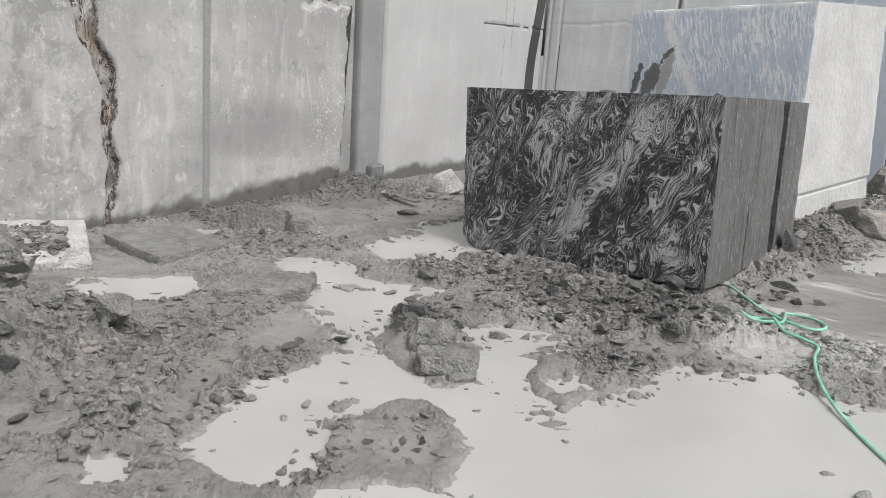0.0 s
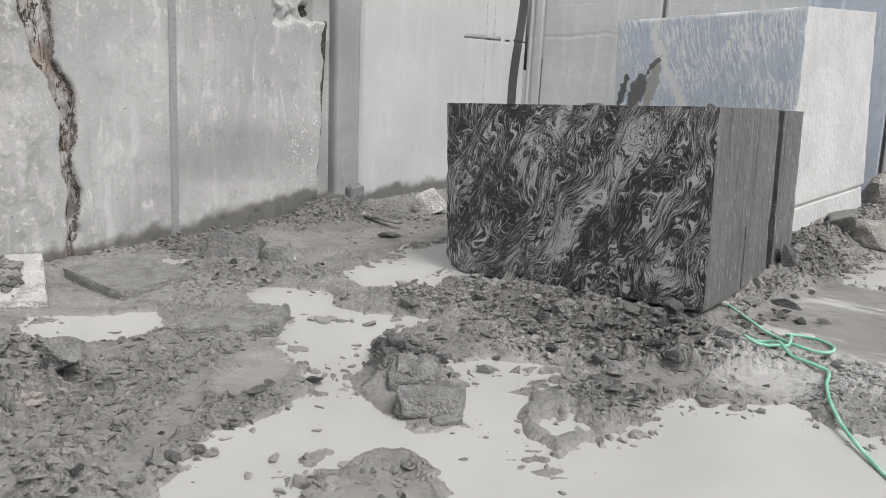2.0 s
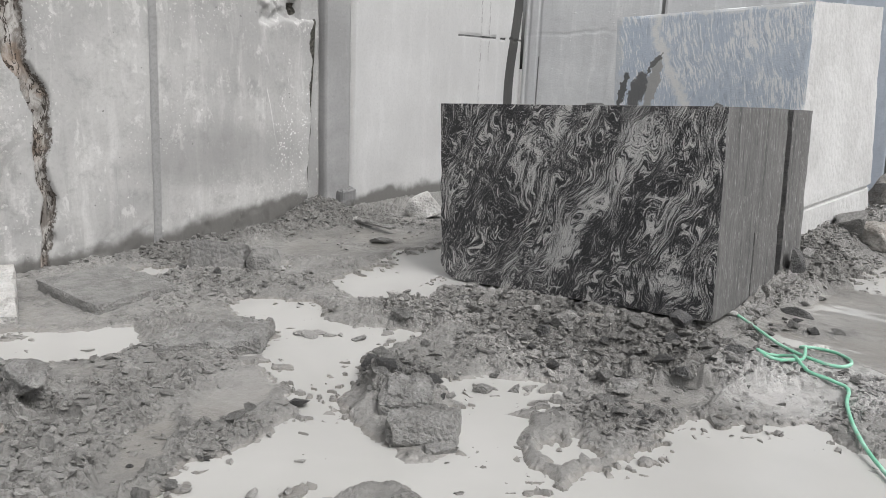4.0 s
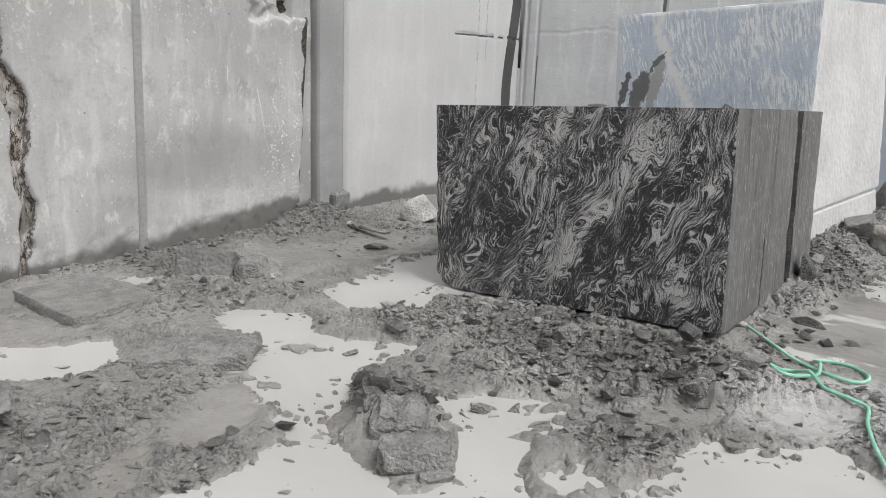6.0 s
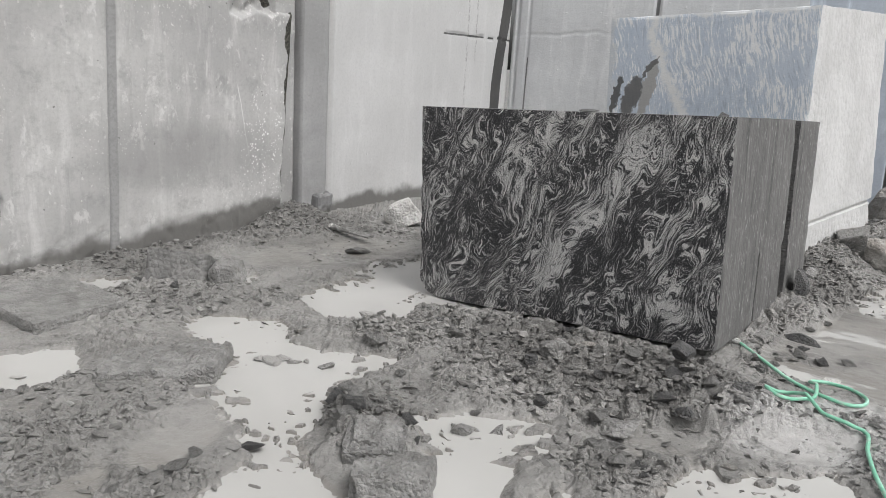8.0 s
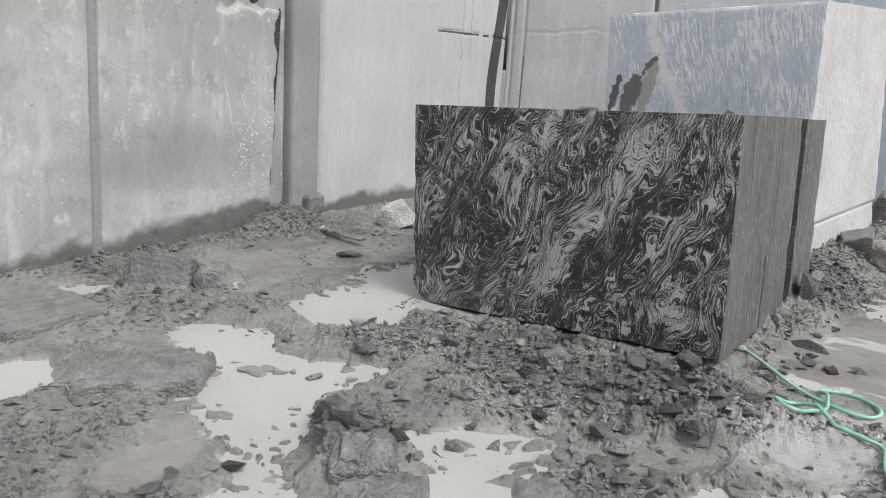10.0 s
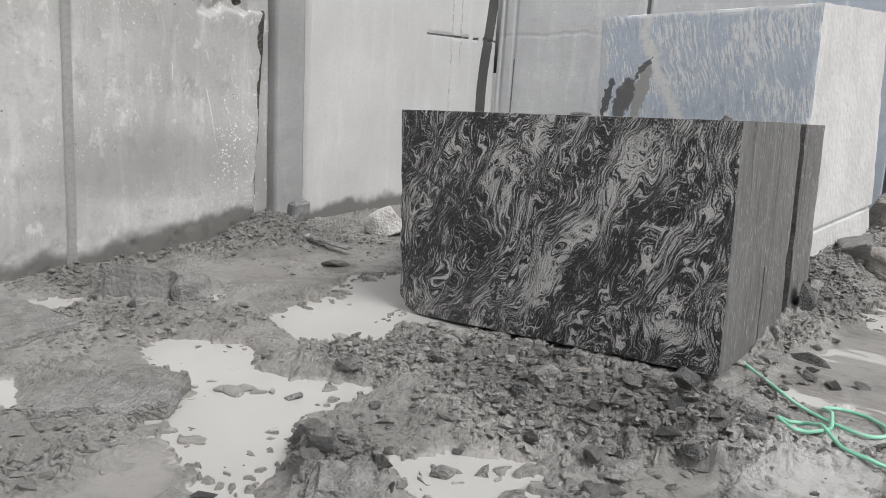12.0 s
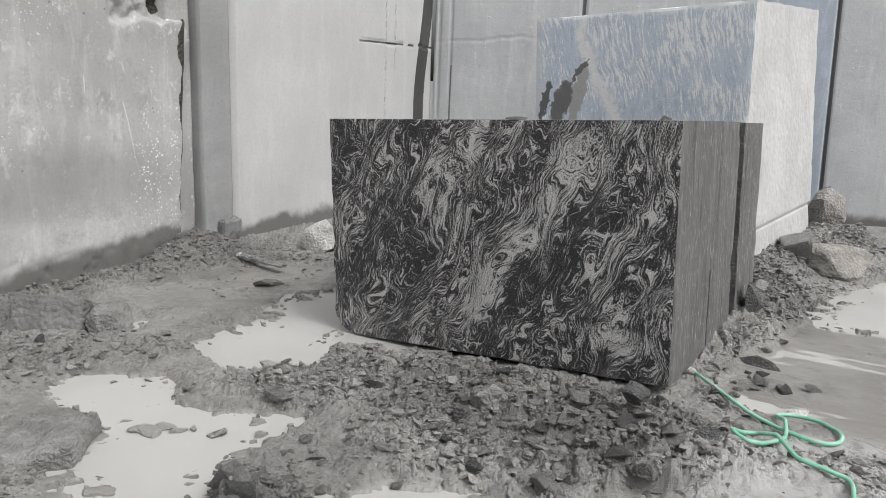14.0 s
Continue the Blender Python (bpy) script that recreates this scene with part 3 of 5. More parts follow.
POOL_LEFT = [(-2.29, 4.25), (-2.28, 4.62), (-1.63, 4.70), (-1.49, 4.47), (-1.60, 4.29), (-2.06, 4.19)]
POOL_WALL = [(-2.37, 5.69), (-1.81, 6.15), (-1.75, 5.75), (-2.07, 5.35)]
POOL_CORNER = [(-1.26, 2.50), (-1.10, 2.53), (-1.06, 2.38), (-1.22, 2.35)]
POOL_HOLE = [(0.58, 3.46), (0.70, 3.54), (0.73, 3.41), (0.60, 3.35)]
POOL_RIGHT = [(3.33, 6.30), (3.80, 6.75), (4.9, 7.3), (6.0, 6.8), (5.0, 5.9), (3.75, 5.80), (3.34, 5.98)]
POOL_SIDE = [(1.57, 4.42), (1.70, 4.46), (1.78, 4.38), (1.66, 4.29), (1.53, 4.30)]
ROCK_FLOOR = [(2.02, 4.98), (2.28, 5.36), (2.70, 5.62), (3.05, 6.02), (3.5, 6.3), (5.2, 6.2), (5.4, 4.2), (3.2, 3.9), (2.46, 4.30), (2.38, 4.62), (2.12, 4.78)]
POOL_STRIP = [(-1.35, 6.0), (-1.0, 6.2), (-0.95, 6.05), (-1.2, 5.85)]
POOLS = (POOL_BLOCK, POOL_MIDDLE, POOL_SMALL, POOL_FRONT, POOL_LEFT, POOL_WALL, POOL_CORNER, POOL_HOLE, POOL_RIGHT, POOL_SIDE, POOL_STRIP)

# heaps: x, y, half length, half width, turn in degrees, height
HEAPS = [
    (0.95, 4.85, 0.95, 0.33, -37, 0.07), (1.36, 4.30, 0.42, 0.26, -20, 0.10), (0.62, 4.55, 0.4, 0.25, -10, 0.05),
    (1.9, 5.9, 0.75, 0.6, 45, 0.13), (0.75, 6.1, 0.4, 0.5, 45, -0.08), (3.05, 6.35, 0.75, 0.22, 46, 0.13),
    (3.6, 7.35, 0.9, 0.3, 45, 0.16), (4.9, 8.35, 1.0, 0.35, 10, 0.2), (-1.0, 7.80, 0.30, 0.22, 50, 0.20),
    (-0.13, 3.95, 0.16, 0.2, 0, 0.11), (-2.3, 3.55, 0.42, 0.5, 10, 0.26), (-2.45, 4.72, 0.6, 0.3, 10, -0.012),
    (-1.75, 3.7, 0.35, 0.3, 20, 0.06), (-0.75, 5.65, 0.5, 0.16, 12, 0.035), (-1.45, 5.55, 0.4, 0.25, 20, 0.05),
    (2.4, 4.05, 0.7, 0.2, -8, 0.04), (-1.0, 4.55, 0.3, 0.13, -5, 0.03), (-1.3, 2.85, 0.35, 0.25, 0, 0.04), (0.05, 5.05, 0.5, 0.15, -8, 0.05),
    (-0.02, 3.50, 0.22, 0.13, 0, -0.03), (-2.10, 5.10, 0.42, 0.16, -38, -0.01),
    (0.56, 5.60, 0.66, 0.10, -37, -0.075), (2.3, 5.35, 0.5, 0.10, 49, -0.04),
]
# smooth silt: x, y, half length, half width, turn
SMOOTH = [(-1.55, 2.70, 0.2, 0.12, 0), (-1.72, 2.95, 0.22, 0.14, 10), (-0.80, 3.86, 0.30, 0.17, 60), (-1.04, 3.25, 0.08, 0.45, 0), (1.78, 3.98, 0.32, 0.14, 10), (-0.12, 2.78, 0.2, 0.16, 15), (-0.55, 7.0, 0.75, 0.45, 35), (0.3, 3.62, 0.22, 0.16, 0),
          (-0.33, 3.85, 0.14, 0.16, 0), (-1.75, 4.05, 0.3, 0.14, 0), (2.9, 5.3, 0.9, 0.4, 35), (1.2, 3.95, 0.3, 0.12, 10)]
# chips and clods: x, y, half length, half width, turn, share
CHIPS = [(-1.75, 6.90, 1.0, 0.12, 53, 0.55), (-2.35, 6.05, 0.5, 0.10, 53, 0.4), (0.95, 4.85, 0.95, 0.36, -37, 1.0), (1.36, 4.32, 0.46, 0.32, -20, 1.0), (0.75, 4.5, 0.45, 0.3, -10, 0.8), (3.0, 6.35, 0.75, 0.25, 46, 1.0),
         (3.6, 7.4, 0.9, 0.35, 45, 0.9), (2.25, 5.0, 0.35, 0.2, 40, 0.7), (2.40, 5.48, 0.5, 0.13, 49, 1.0), (-1.0, 7.7, 0.5, 0.3, 50, 0.45), (-0.1, 3.98, 0.22, 0.2, 0, 0.8),
         (4.9, 8.3, 1.0, 0.4, 10, 0.8), (-2.2, 3.6, 0.5, 0.5, 10, 0.3), (-1.3, 3.0, 0.5, 0.5, 45, 0.35), (-0.80, 3.22, 0.12, 0.42, -25, 0.7), (-0.14, 2.80, 0.26, 0.20, 15, 0.4), (-1.05, 2.62, 0.6, 0.25, 0, 0.25), (-1.7, 3.35, 0.4, 0.4, 0, 0.16), (0.95, 3.75, 0.25, 0.2, 0, 0.6),
         (2.4, 4.0, 0.7, 0.25, -8, 0.3), (-1.4, 5.5, 0.4, 0.3, 20, 0.4), (-0.75, 5.65, 0.5, 0.16, 12, 0.3), (0.1, 5.05, 0.5, 0.15, -8, 0.8)]


def blob(x, y, cx, cy, a, b, turn):
    c, s = math.cos(radians(turn)), math.sin(radians(turn))
    u, v = (x - cx) * c + (y - cy) * s, -(x - cx) * s + (y - cy) * c
    return np.exp(-((u / a) ** 2 + (v / b) ** 2))


def wall_distance(x, y, wall, ends):
    (ox, oy), (dx, dy) = wall
    u, v = (x - ox) * dx + (y - oy) * dy, (x - ox) * dy - (y - oy) * dx
    return np.where((u > ends[0]) & (u < ends[1]), v, 9.0)


def pool_distance(x, y):
    d = np.full_like(x, 9.0)
    for p in POOLS:
        d = np.minimum(d, outline_distance(x, y, p))
    return d


def ground_height(x, y):
    x, y = np.asarray(x, float), np.asarray(y, float)
    wx, wy = x + 0.06 * fbm(x, y, 3.2, 3, 3) + 0.022 * fbm(x, y, 14, 3, 5, 0.6), y + 0.09 * fbm(x, y, 3.0, 3, 8) + 0.03 * fbm(x, y, 13, 3, 9, 0.6)
    h = -0.036 + 0.013 * fbm(x, y, 1.1, 3, 11)
    soft = np.zeros_like(x)
    for cx, cy, a, b, turn in SMOOTH:
        soft = np.maximum(soft, blob(wx, wy, cx, cy, a * 1.2, b * 1.2, turn))
    soft = step(0.3, 0.7, soft)
    for cx, cy, a, b, turn, up in HEAPS:
        h = h + up * blob(wx, wy, cx, cy, a, b, turn)
    h = h - 0.012 * np.exp(-np.clip(wall_distance(wx, wy, LEFT, (-9, 1.9)), 0, 9) / 0.35)
    for wall, ends, up in ((PALE, (-0.3, 3.2), 0.05), (BACK, (0, 12), 0.1)):
        h = h + up * np.exp(-np.clip(wall_distance(wx, wy, wall, ends), 0, 9) / 0.16)
    pool = pool_distance(wx, wy) - 0.025 + 0.035 * fbm(x, y, 6.5, 4, 97, 0.7)
    rubble = np.zeros_like(x)
    for cx, cy, a, b, turn, share in CHIPS:
        rubble = np.maximum(rubble, share * step(0.15, 0.7, blob(wx, wy, cx, cy, a * 1.2, b * 1.2, turn)))
    core = step(-5.5, -3.6, x) * step(8.0, 5.4, x) * step(-1.2, 0.6, y) * step(11.0, 9.2, y)
    rough = (1 - 0.93 * soft) * step(-0.03, 0.08, pool) * core
    patchy = np.maximum(0.8 * step(0.05, 0.4, fbm(x, y, 2.1, 3, 61)), rubble)
    tread = np.maximum(blob(wx, wy, -1.22, 3.15, 0.42, 0.75, 0), blob(wx, wy, -1.7, 3.3, 0.5, 0.6, 20)) * step(-0.35, 0.3, fbm(x, y, 4.0, 3, 63))
    patchy = np.maximum(patchy * (1 - tread), 0.0)
    clods = 0.046 * flakes(wx, wy, 8, 21) * (0.3 + rubble) + 0.034 * flakes(wx, y, 16, 31) + 0.020 * flakes(x, wy, 31, 41) + 0.008 * lumps(wx, wy, 62, 45)
    ruts = 0.055 * np.clip(flakes(wx * 0.45, wy * 1.6, 12, 25) - 0.15, 0, 1) + 0.042 * np.clip(flakes(wx * 0.5, wy * 1.5, 23, 26) - 0.1, 0, 1)
    grit = 0.007 * fbm(x, y, 16, 4, 71, 0.62)
    h = h + rough * ((0.30 + 0.70 * patchy) * clods + 1.35 * tread * ruts + grit)
    h = h * (1 - soft) + soft * np.minimum(h, -0.040 + 0.30 * h + 0.007 * fbm(x, y, 9, 4, 77, 0.6) + 0.010 * flakes(x * 0.7, y, 15, 78) * step(0.1, 0.5, fbm(x, y, 5, 3, 79)))
    # bare wet rock floor with long shallow hollows beside the blocks
    along, across = x * 0.80 - y * 0.60, x * 0.60 + y * 0.80
    bare = step(0.06, -0.08, outline_distance(wx, wy, ROCK_FLOOR))
    h = h + bare * (WATER + 0.005 + 0.012 * fbm(along * 0.22, across, 4.2, 3, 87) + 0.008 * fbm(along * 0.3, across, 15, 4, 88, 0.6) - h)
    # hollow below the raised corner of the granite block
    lx, ly = (x - 0.15) * 0.798 - (y - 6.03) * 0.603, (x - 0.15) * 0.603 + (y - 6.03) * 0.798
    under = step(-0.09, 0.0, ly + 0.02 * fbm(x, y, 9, 3, 85)) * step(1.9, 1.7, ly) * step(1.30, 0.95, lx) * step(-0.1, 0.0, lx)
    floor_z = np.maximum(-0.062 + 0.0585 * lx - 0.05, -0.056)
    h = np.where(under > 0, h + under * (np.minimum(h, floor_z) - h), h)
    # bed of the pools, with odd clods that break the surface close to the shore
    spots = step(0.36, 0.56, vnoise(x * 2.3, y * 2.3, 95)) * step(-0.40, -0.05, pool)
    bed = -0.102 + 0.014 * fbm(x, y, 7, 4, 81, 0.6) + 0.062 * spots * np.maximum(step(0.36, 0.7, lumps(wx * 0.7, wy * 1.2, 11, 91)), 0.9 * step(0.45, 0.75, lumps(wx, wy, 25, 92)))
    shore = step(-0.10, 0.05, pool + 0.03 * fbm(x, y, 22, 3, 83, 0.65))
    return bed + (h - bed) * shore


# ---------------------------------------------------------------- mesh helpers


def link(name, verts, faces, mats, index=None, smooth=True, parent=None, label=""):
    me = bpy.data.meshes.new(name)
    me.from_pydata([tuple(v) for v in verts], [], faces)
    for m in mats:
        me.materials.append(m)
    if index is not None:
        me.polygons.foreach_set("material_index", np.asarray(index, np.int32))
    me.polygons.foreach_set("use_smooth", np.full(len(me.polygons), smooth))
    me.update()
    ob = new(name, me)
    if parent:
        ob.parent = parent
    if label:
        ob["label"] = label
    return ob


def part(name, bm, material, parent, label=""):
    me = bpy.data.meshes.new(name)
    bm.to_mesh(me)
    bm.free()
    me.materials.append(material)
    ob = new(name, me)
    ob.parent = parent
    if label:
        ob["label"] = label
    return ob


def grid_faces(nx, ny):
    i = np.arange((nx - 1) * (ny - 1))
    a = (i // (nx - 1)) * nx + i % (nx - 1)
    return np.stack([a, a + 1, a + nx + 1, a + nx], 1).tolist()


def hexa(name, corners, us, vs, ws, mats, relief=None, pick=None, smooth=False):
    """A six-sided block from its eight corners (x, then y, then z fastest last), cut along the given shares; relief moves its points, pick names each face's material."""
    c = np.array(corners, float).reshape(2, 2, 2, 3)
    keep, pts, par, faces, idx = {}, [], [], [], []

    def at(u, v, w):
        key = (round(u, 5), round(v, 5), round(w, 5))
        if key not in keep:
            p = sum(c[i, j, k] * (u if i else 1 - u) * (v if j else 1 - v) * (w if k else 1 - w) for i in (0, 1) for j in (0, 1) for k in (0, 1))
            keep[key] = len(pts)
            pts.append(p)
            par.append((u, v, w))
        return keep[key]

    def side(a, b, f, flip, tag):
        for i in range(len(a) - 1):
            for j in range(len(b) - 1):
                q = [f(a[i], b[j]), f(a[i + 1], b[j]), f(a[i + 1], b[j + 1]), f(a[i], b[j + 1])]
                q = [at(*p) for p in q]
                faces.append(q[::-1] if flip else q)
                idx.append(pick(tag, (a[i] + a[i + 1]) / 2, (b[j] + b[j + 1]) / 2) if pick else 0)
    side(us, ws, lambda a, b: (a, 0, b), False, "front")
    side(us, ws, lambda a, b: (a, 1, b), True, "rear")
    side(vs, ws, lambda a, b: (1, a, b), False, "right")
    side(vs, ws, lambda a, b: (0, a, b), True, "left")
    side(us, vs, lambda a, b: (a, b, 1), False, "top")
    side(us, vs, lambda a, b: (a, b, 0), True, "bottom")
    P, Q = np.array(pts), np.array(par)
    if relief:
        P = relief(P, Q)
    return link(name, P, faces, mats, idx, smooth)


def shares(n, extra=()):
    return sorted(set(np.linspace(0, 1, n + 1).round(4).tolist()) | set(extra))


def chip(P, Q, size, seed, edge=0.012, flat=0.003):
    """Knocks edges and corners of a block off a little, and roughens its faces."""
    mid = P.mean(0)
    near = np.sort(np.minimum(Q, 1 - Q) * np.array(size), 1)
    rim = np.clip(1 - near[:, 1] / 0.03, 0, 1)
    k = vnoise(P[:, 0] * 9 + P[:, 1] * 7 + seed, P[:, 2] * 9 + P[:, 1] * 5, seed)
    k2 = vnoise(P[:, 0] * 31 + seed, P[:, 2] * 29 + P[:, 1] * 27, seed + 3)
    way = (mid - P) / np.linalg.norm(mid - P, axis=1)[:, None]
    return P + way * (rim * edge * (0.25 + 1.5 * k ** 3) + flat * (k2 - 0.5) + flat * (k - 0.5))[:, None]


def crumble(P, Q, size, seed):
    """Uneven faces and eaten edges for rough slabs."""
    P = chip(P, Q, size, seed, 0.03, 0.012)
    P[:, 2] += 0.02 * fbm(P[:, 0], P[:, 1], 9, 4, seed, 0.6) * step(0.3, 1.0, Q[:, 2]) + 0.012 * lumps(P[:, 0], P[:, 1], 22, seed) * step(0.6, 1.0, Q[:, 2])
    P[:, 0] += 0.014 * fbm(P[:, 1] + P[:, 2], P[:, 2], 7, 4, seed + 1, 0.6)
    P[:, 1] += 0.014 * fbm(P[:, 0] - P[:, 2], P[:, 2], 7, 4, seed + 2, 0.6)
    return P


def rock(name, size, at, turn, material, seed, cuts=14, label="", category="stone", group="", tilt=(0, 0), sub=3, flat=1.0):
    """A broken stone: a ball cut by many planes, then roughened. at: its resting place (its foot is a little sunk)."""
    rng = random.Random(seed)
    bm = bmesh.new()
    bmesh.ops.create_icosphere(bm, subdivisions=sub, radius=1.0)
    for _ in range(cuts):
        n = Vector((rng.gauss(0, 1), rng.gauss(0, 1), rng.gauss(0, 0.8) * flat)).normalized()
        d = rng.uniform(0.34, 0.74)
        for v in bm.verts:
            over = v.co.dot(n) - d
            if over > 0:
                v.co -= n * over
    for v in bm.verts:
        v.co *= 1 + 0.09 * noise.noise(v.co * 2.5 + Vector((seed, 0, 0))) + 0.03 * noise.noise(v.co * 19 + Vector((seed, 3, 0))) + 0.06 * noise.noise(v.co * 9 + Vector((0, seed, 0)))
        v.co = Vector((v.co.x * size[0] * 0.75, v.co.y * size[1] * 0.75, v.co.z * size[2] * 0.75))
    lo = [min(v.co[i] for v in bm.verts) for i in range(3)]
    hi = [max(v.co[i] for v in bm.verts) for i in range(3)]
    for v in bm.verts:
        for i in range(3):
            v.co[i] = ((v.co[i] - lo[i]) / (hi[i] - lo[i]) - (0.5 if i < 2 else 0.0)) * size[i]
    me = bpy.data.meshes.new(name)
    bm.to_mesh(me)
    bm.free()
    me.materials.append(material)
    me.polygons.foreach_set("use_smooth", np.full(len(me.polygons), sub > 3))
    ob = new(name, me)
    ob.matrix_world = pose(*at, tilt[0], tilt[1], turn)
    return tagged(ob, label, category, group)


def on_ground(x, y, sink=0.015):
    return (x, y, float(ground_height(np.array([x]), np.array([y]))[0]) - sink)


# ---------------------------------------------------------------- ground and water
def spread(lo, hi, fine, far_lo, far_hi):
    mid = np.arange(lo, hi + fine / 2, fine)
    grow = [fine * 1.3 ** i for i in range(1, 60)]
    out = np.cumsum(grow)
    a, b = lo - out[out < lo - far_lo], hi + out[out < far_hi - hi]
    return np.concatenate([[far_lo], a[::-1], mid, b, [far_hi]])


def build_ground():
    xs = np.unique(np.concatenate([spread(-3.2, 5.0, 0.014, -300, 300), np.arange(-2.0, 2.5, 0.0075)]).round(4))
    ys = np.unique(np.concatenate([spread(0.6, 8.3, 0.014, -300, 300), np.arange(2.3, 5.5, 0.0085)]).round(4))
    xs, ys = xs[np.append(True, np.diff(xs) > 0.003)], ys[np.append(True, np.diff(ys) > 0.003)]
    gx, gy = np.meshgrid(xs, ys)
    x, y = gx.ravel(), gy.ravel()
    z = ground_height(x, y)
    me = bpy.data.meshes.new("ground")
    nx, ny = len(xs), len(ys)
    i = np.arange((nx - 1) * (ny - 1), dtype=np.int64)
    a = (i // (nx - 1)) * nx + i % (nx - 1)
    f = np.stack([a, a + 1, a + nx + 1, a + nx], 1).astype(np.int32)
    me.vertices.add(len(x))
    me.vertices.foreach_set("co", np.stack([x, y, z], 1).astype(np.float32).ravel())
    me.loops.add(f.size)
    me.loops.foreach_set("vertex_index", f.ravel())
    me.polygons.add(len(f))
    me.polygons.foreach_set("loop_start", np.arange(0, f.size, 4, dtype=np.int32))
    zq = z[f]
    me.polygons.foreach_set("use_smooth", (zq.max(1) - zq.min(1)) < 0.006)
    me.materials.append(M_MUD)
    me.update(calc_edges=True)
    tagged(new("ground", me), "wet grey quarry mud with clods, ruts and silt", "ground", kind="structure")


build_ground()
water = link("water", [(-3.2, 0.2, WATER), (6.4, 0.2, WATER), (6.4, 7.6, WATER), (-3.2, 7.6, WATER)], [(0, 1, 2, 3)], [M_WATER])
tagged(water, "milky grey slurry puddles lying in the mud", "puddle", kind="structure")


# ---------------------------------------------------------------- quarry faces
def wall_pose(wall):
    (ox, oy), (dx, dy) = wall
    return Matrix(((dx, -dy, 0, ox), (dy, dx, 0, oy), (0, 0, 1, 0), (0, 0, 0, 1)))


def face_wall(name, wall, us, zs, relief, pick, mats, thick, label, shear=0.0, masks=None):
    """A standing rock face in its own axes: x along it, y into the rock, z up. relief(u, z) is the depth into the rock."""
    gu, gz = np.meshgrid(us, zs)
    gu = gu + (shear(gu) if callable(shear) else shear) * gz
    d = relief(gu, gz)
    n = len(us)
    verts = np.stack([gu.ravel(), d.ravel(), gz.ravel()], 1)
    faces = grid_faces(n, len(zs))
    cu, cz = (gu[:-1, :-1] + gu[1:, 1:]) / 2, (gz[:-1, :-1] + gz[1:, 1:]) / 2
    idx = pick(cu, cz).ravel().tolist()
    k = len(verts)
    lo, hi, a, b = zs[0], zs[-1], us[0], us[-1]
    verts = np.concatenate([verts, [(a, thick, lo), (b, thick, lo), (b, thick, hi), (a, thick, hi)]])
    m = len(zs)
    bottom, top = list(range(n)), list(range((m - 1) * n, m * n))
    left, right = [i * n for i in range(m)], [i * n + n - 1 for i in range(m)]
    faces += [[k + 1, k, k + 3, k + 2], [k, k + 1] + bottom[::-1], [k + 2, k + 3] + top, [k + 3, k] + left, [k + 1, k + 2] + right[::-1]]
    idx += [0] * 5
    ob = link(name, verts, faces, mats, idx)
    for key, made in (masks or {}).items():
        at = ob.data.attributes.new(key, 'FLOAT', 'POINT')
        at.data.foreach_set("value", np.append(made(gu, gz).ravel(), np.zeros(4)).astype(np.float32))
    ob.matrix_world = wall_pose(wall)
    return tagged(ob, label, "rock wall", kind="structure")


def seam_line(z):
    """Run of the rusty seam along the left face."""
    return np.interp(z, [-0.1, 0.22, 0.44, 0.67, 1.0, 1.26, 1.38, 1.6, 2.2, 4], [-0.09, -0.06, -0.01, -0.07, -0.02, -0.08, -0.18, -0.2, -0.22, -0.35])


def seam_width(z):
    return np.interp(z, [-0.1, 0.3, 0.7, 1.05, 1.3, 1.7, 4], [0.045, 0.05, 0.06, 0.08, 0.075, 0.09, 0.1]) * (0.75 + 0.5 * vnoise(z * 6, z * 0, 5))


def left_edge(z):
    return 2.455 + 0.068 * z + 0.02 * fbm(z, z * 0, 5, 3, 3)


def left_relief(u, z):
    d = 0.010 * fbm(u, z, 1.3, 3, 101) + 0.005 * fbm(u, z, 8, 3, 102)
    off = np.abs(u - seam_line(z) - 0.03 * fbm(u, z, 7, 3, 104)) / seam_width(z)
    d = d + 0.075 * step(1.0, 0.75, off) * (0.5 + 0.8 * vnoise(u * 30, z * 7, 105))
    d = d + 0.03 * np.exp(-((off - 0.85) / 0.18) ** 2)
    g = np.abs(u - 0.815 - 0.023 * z)
    d = d + 0.022 * np.sqrt(np.clip(1 - (g / 0.038) ** 2, 0, 1))
    g2 = np.abs(u - 0.985 - 0.012 * z)
    d = d + 0.007 * step(0.02, 0.008, g2) * step(0.7, 1.0, z)
    # broken upper corner
    notch = step(1.79, 1.82, z - 0.12 * (u - 2.3) + 0.08 * fbm(u, z, 6, 3, 107)) * step(1.85, 2.0, u) * step(2.8, 2.4, z)
    d = d + notch * (0.10 + 0.09 * fbm(u, z, 9, 4, 108, 0.65))
    d = d + 0.05 * step(0.016, 0.006, np.abs(u - left_edge(z)))
    return d + 0.06 * step(left_edge(z) - 0.03, left_edge(z) + 0.02, u) + 0.012 * step(0.0, 0.5, fbm(u, z, 14, 2, 109)) * step(0.35, 0.0, z)


def seam_mask(u, z):
    return np.clip(1.5 - np.abs(u - seam_line(z) - 0.03 * fbm(u, z, 7, 3, 104)) / seam_width(z), 0, 1)


def groove_mask(u, z):
    return step(0.044, 0.034, np.abs(u - 0.815 - 0.023 * z))


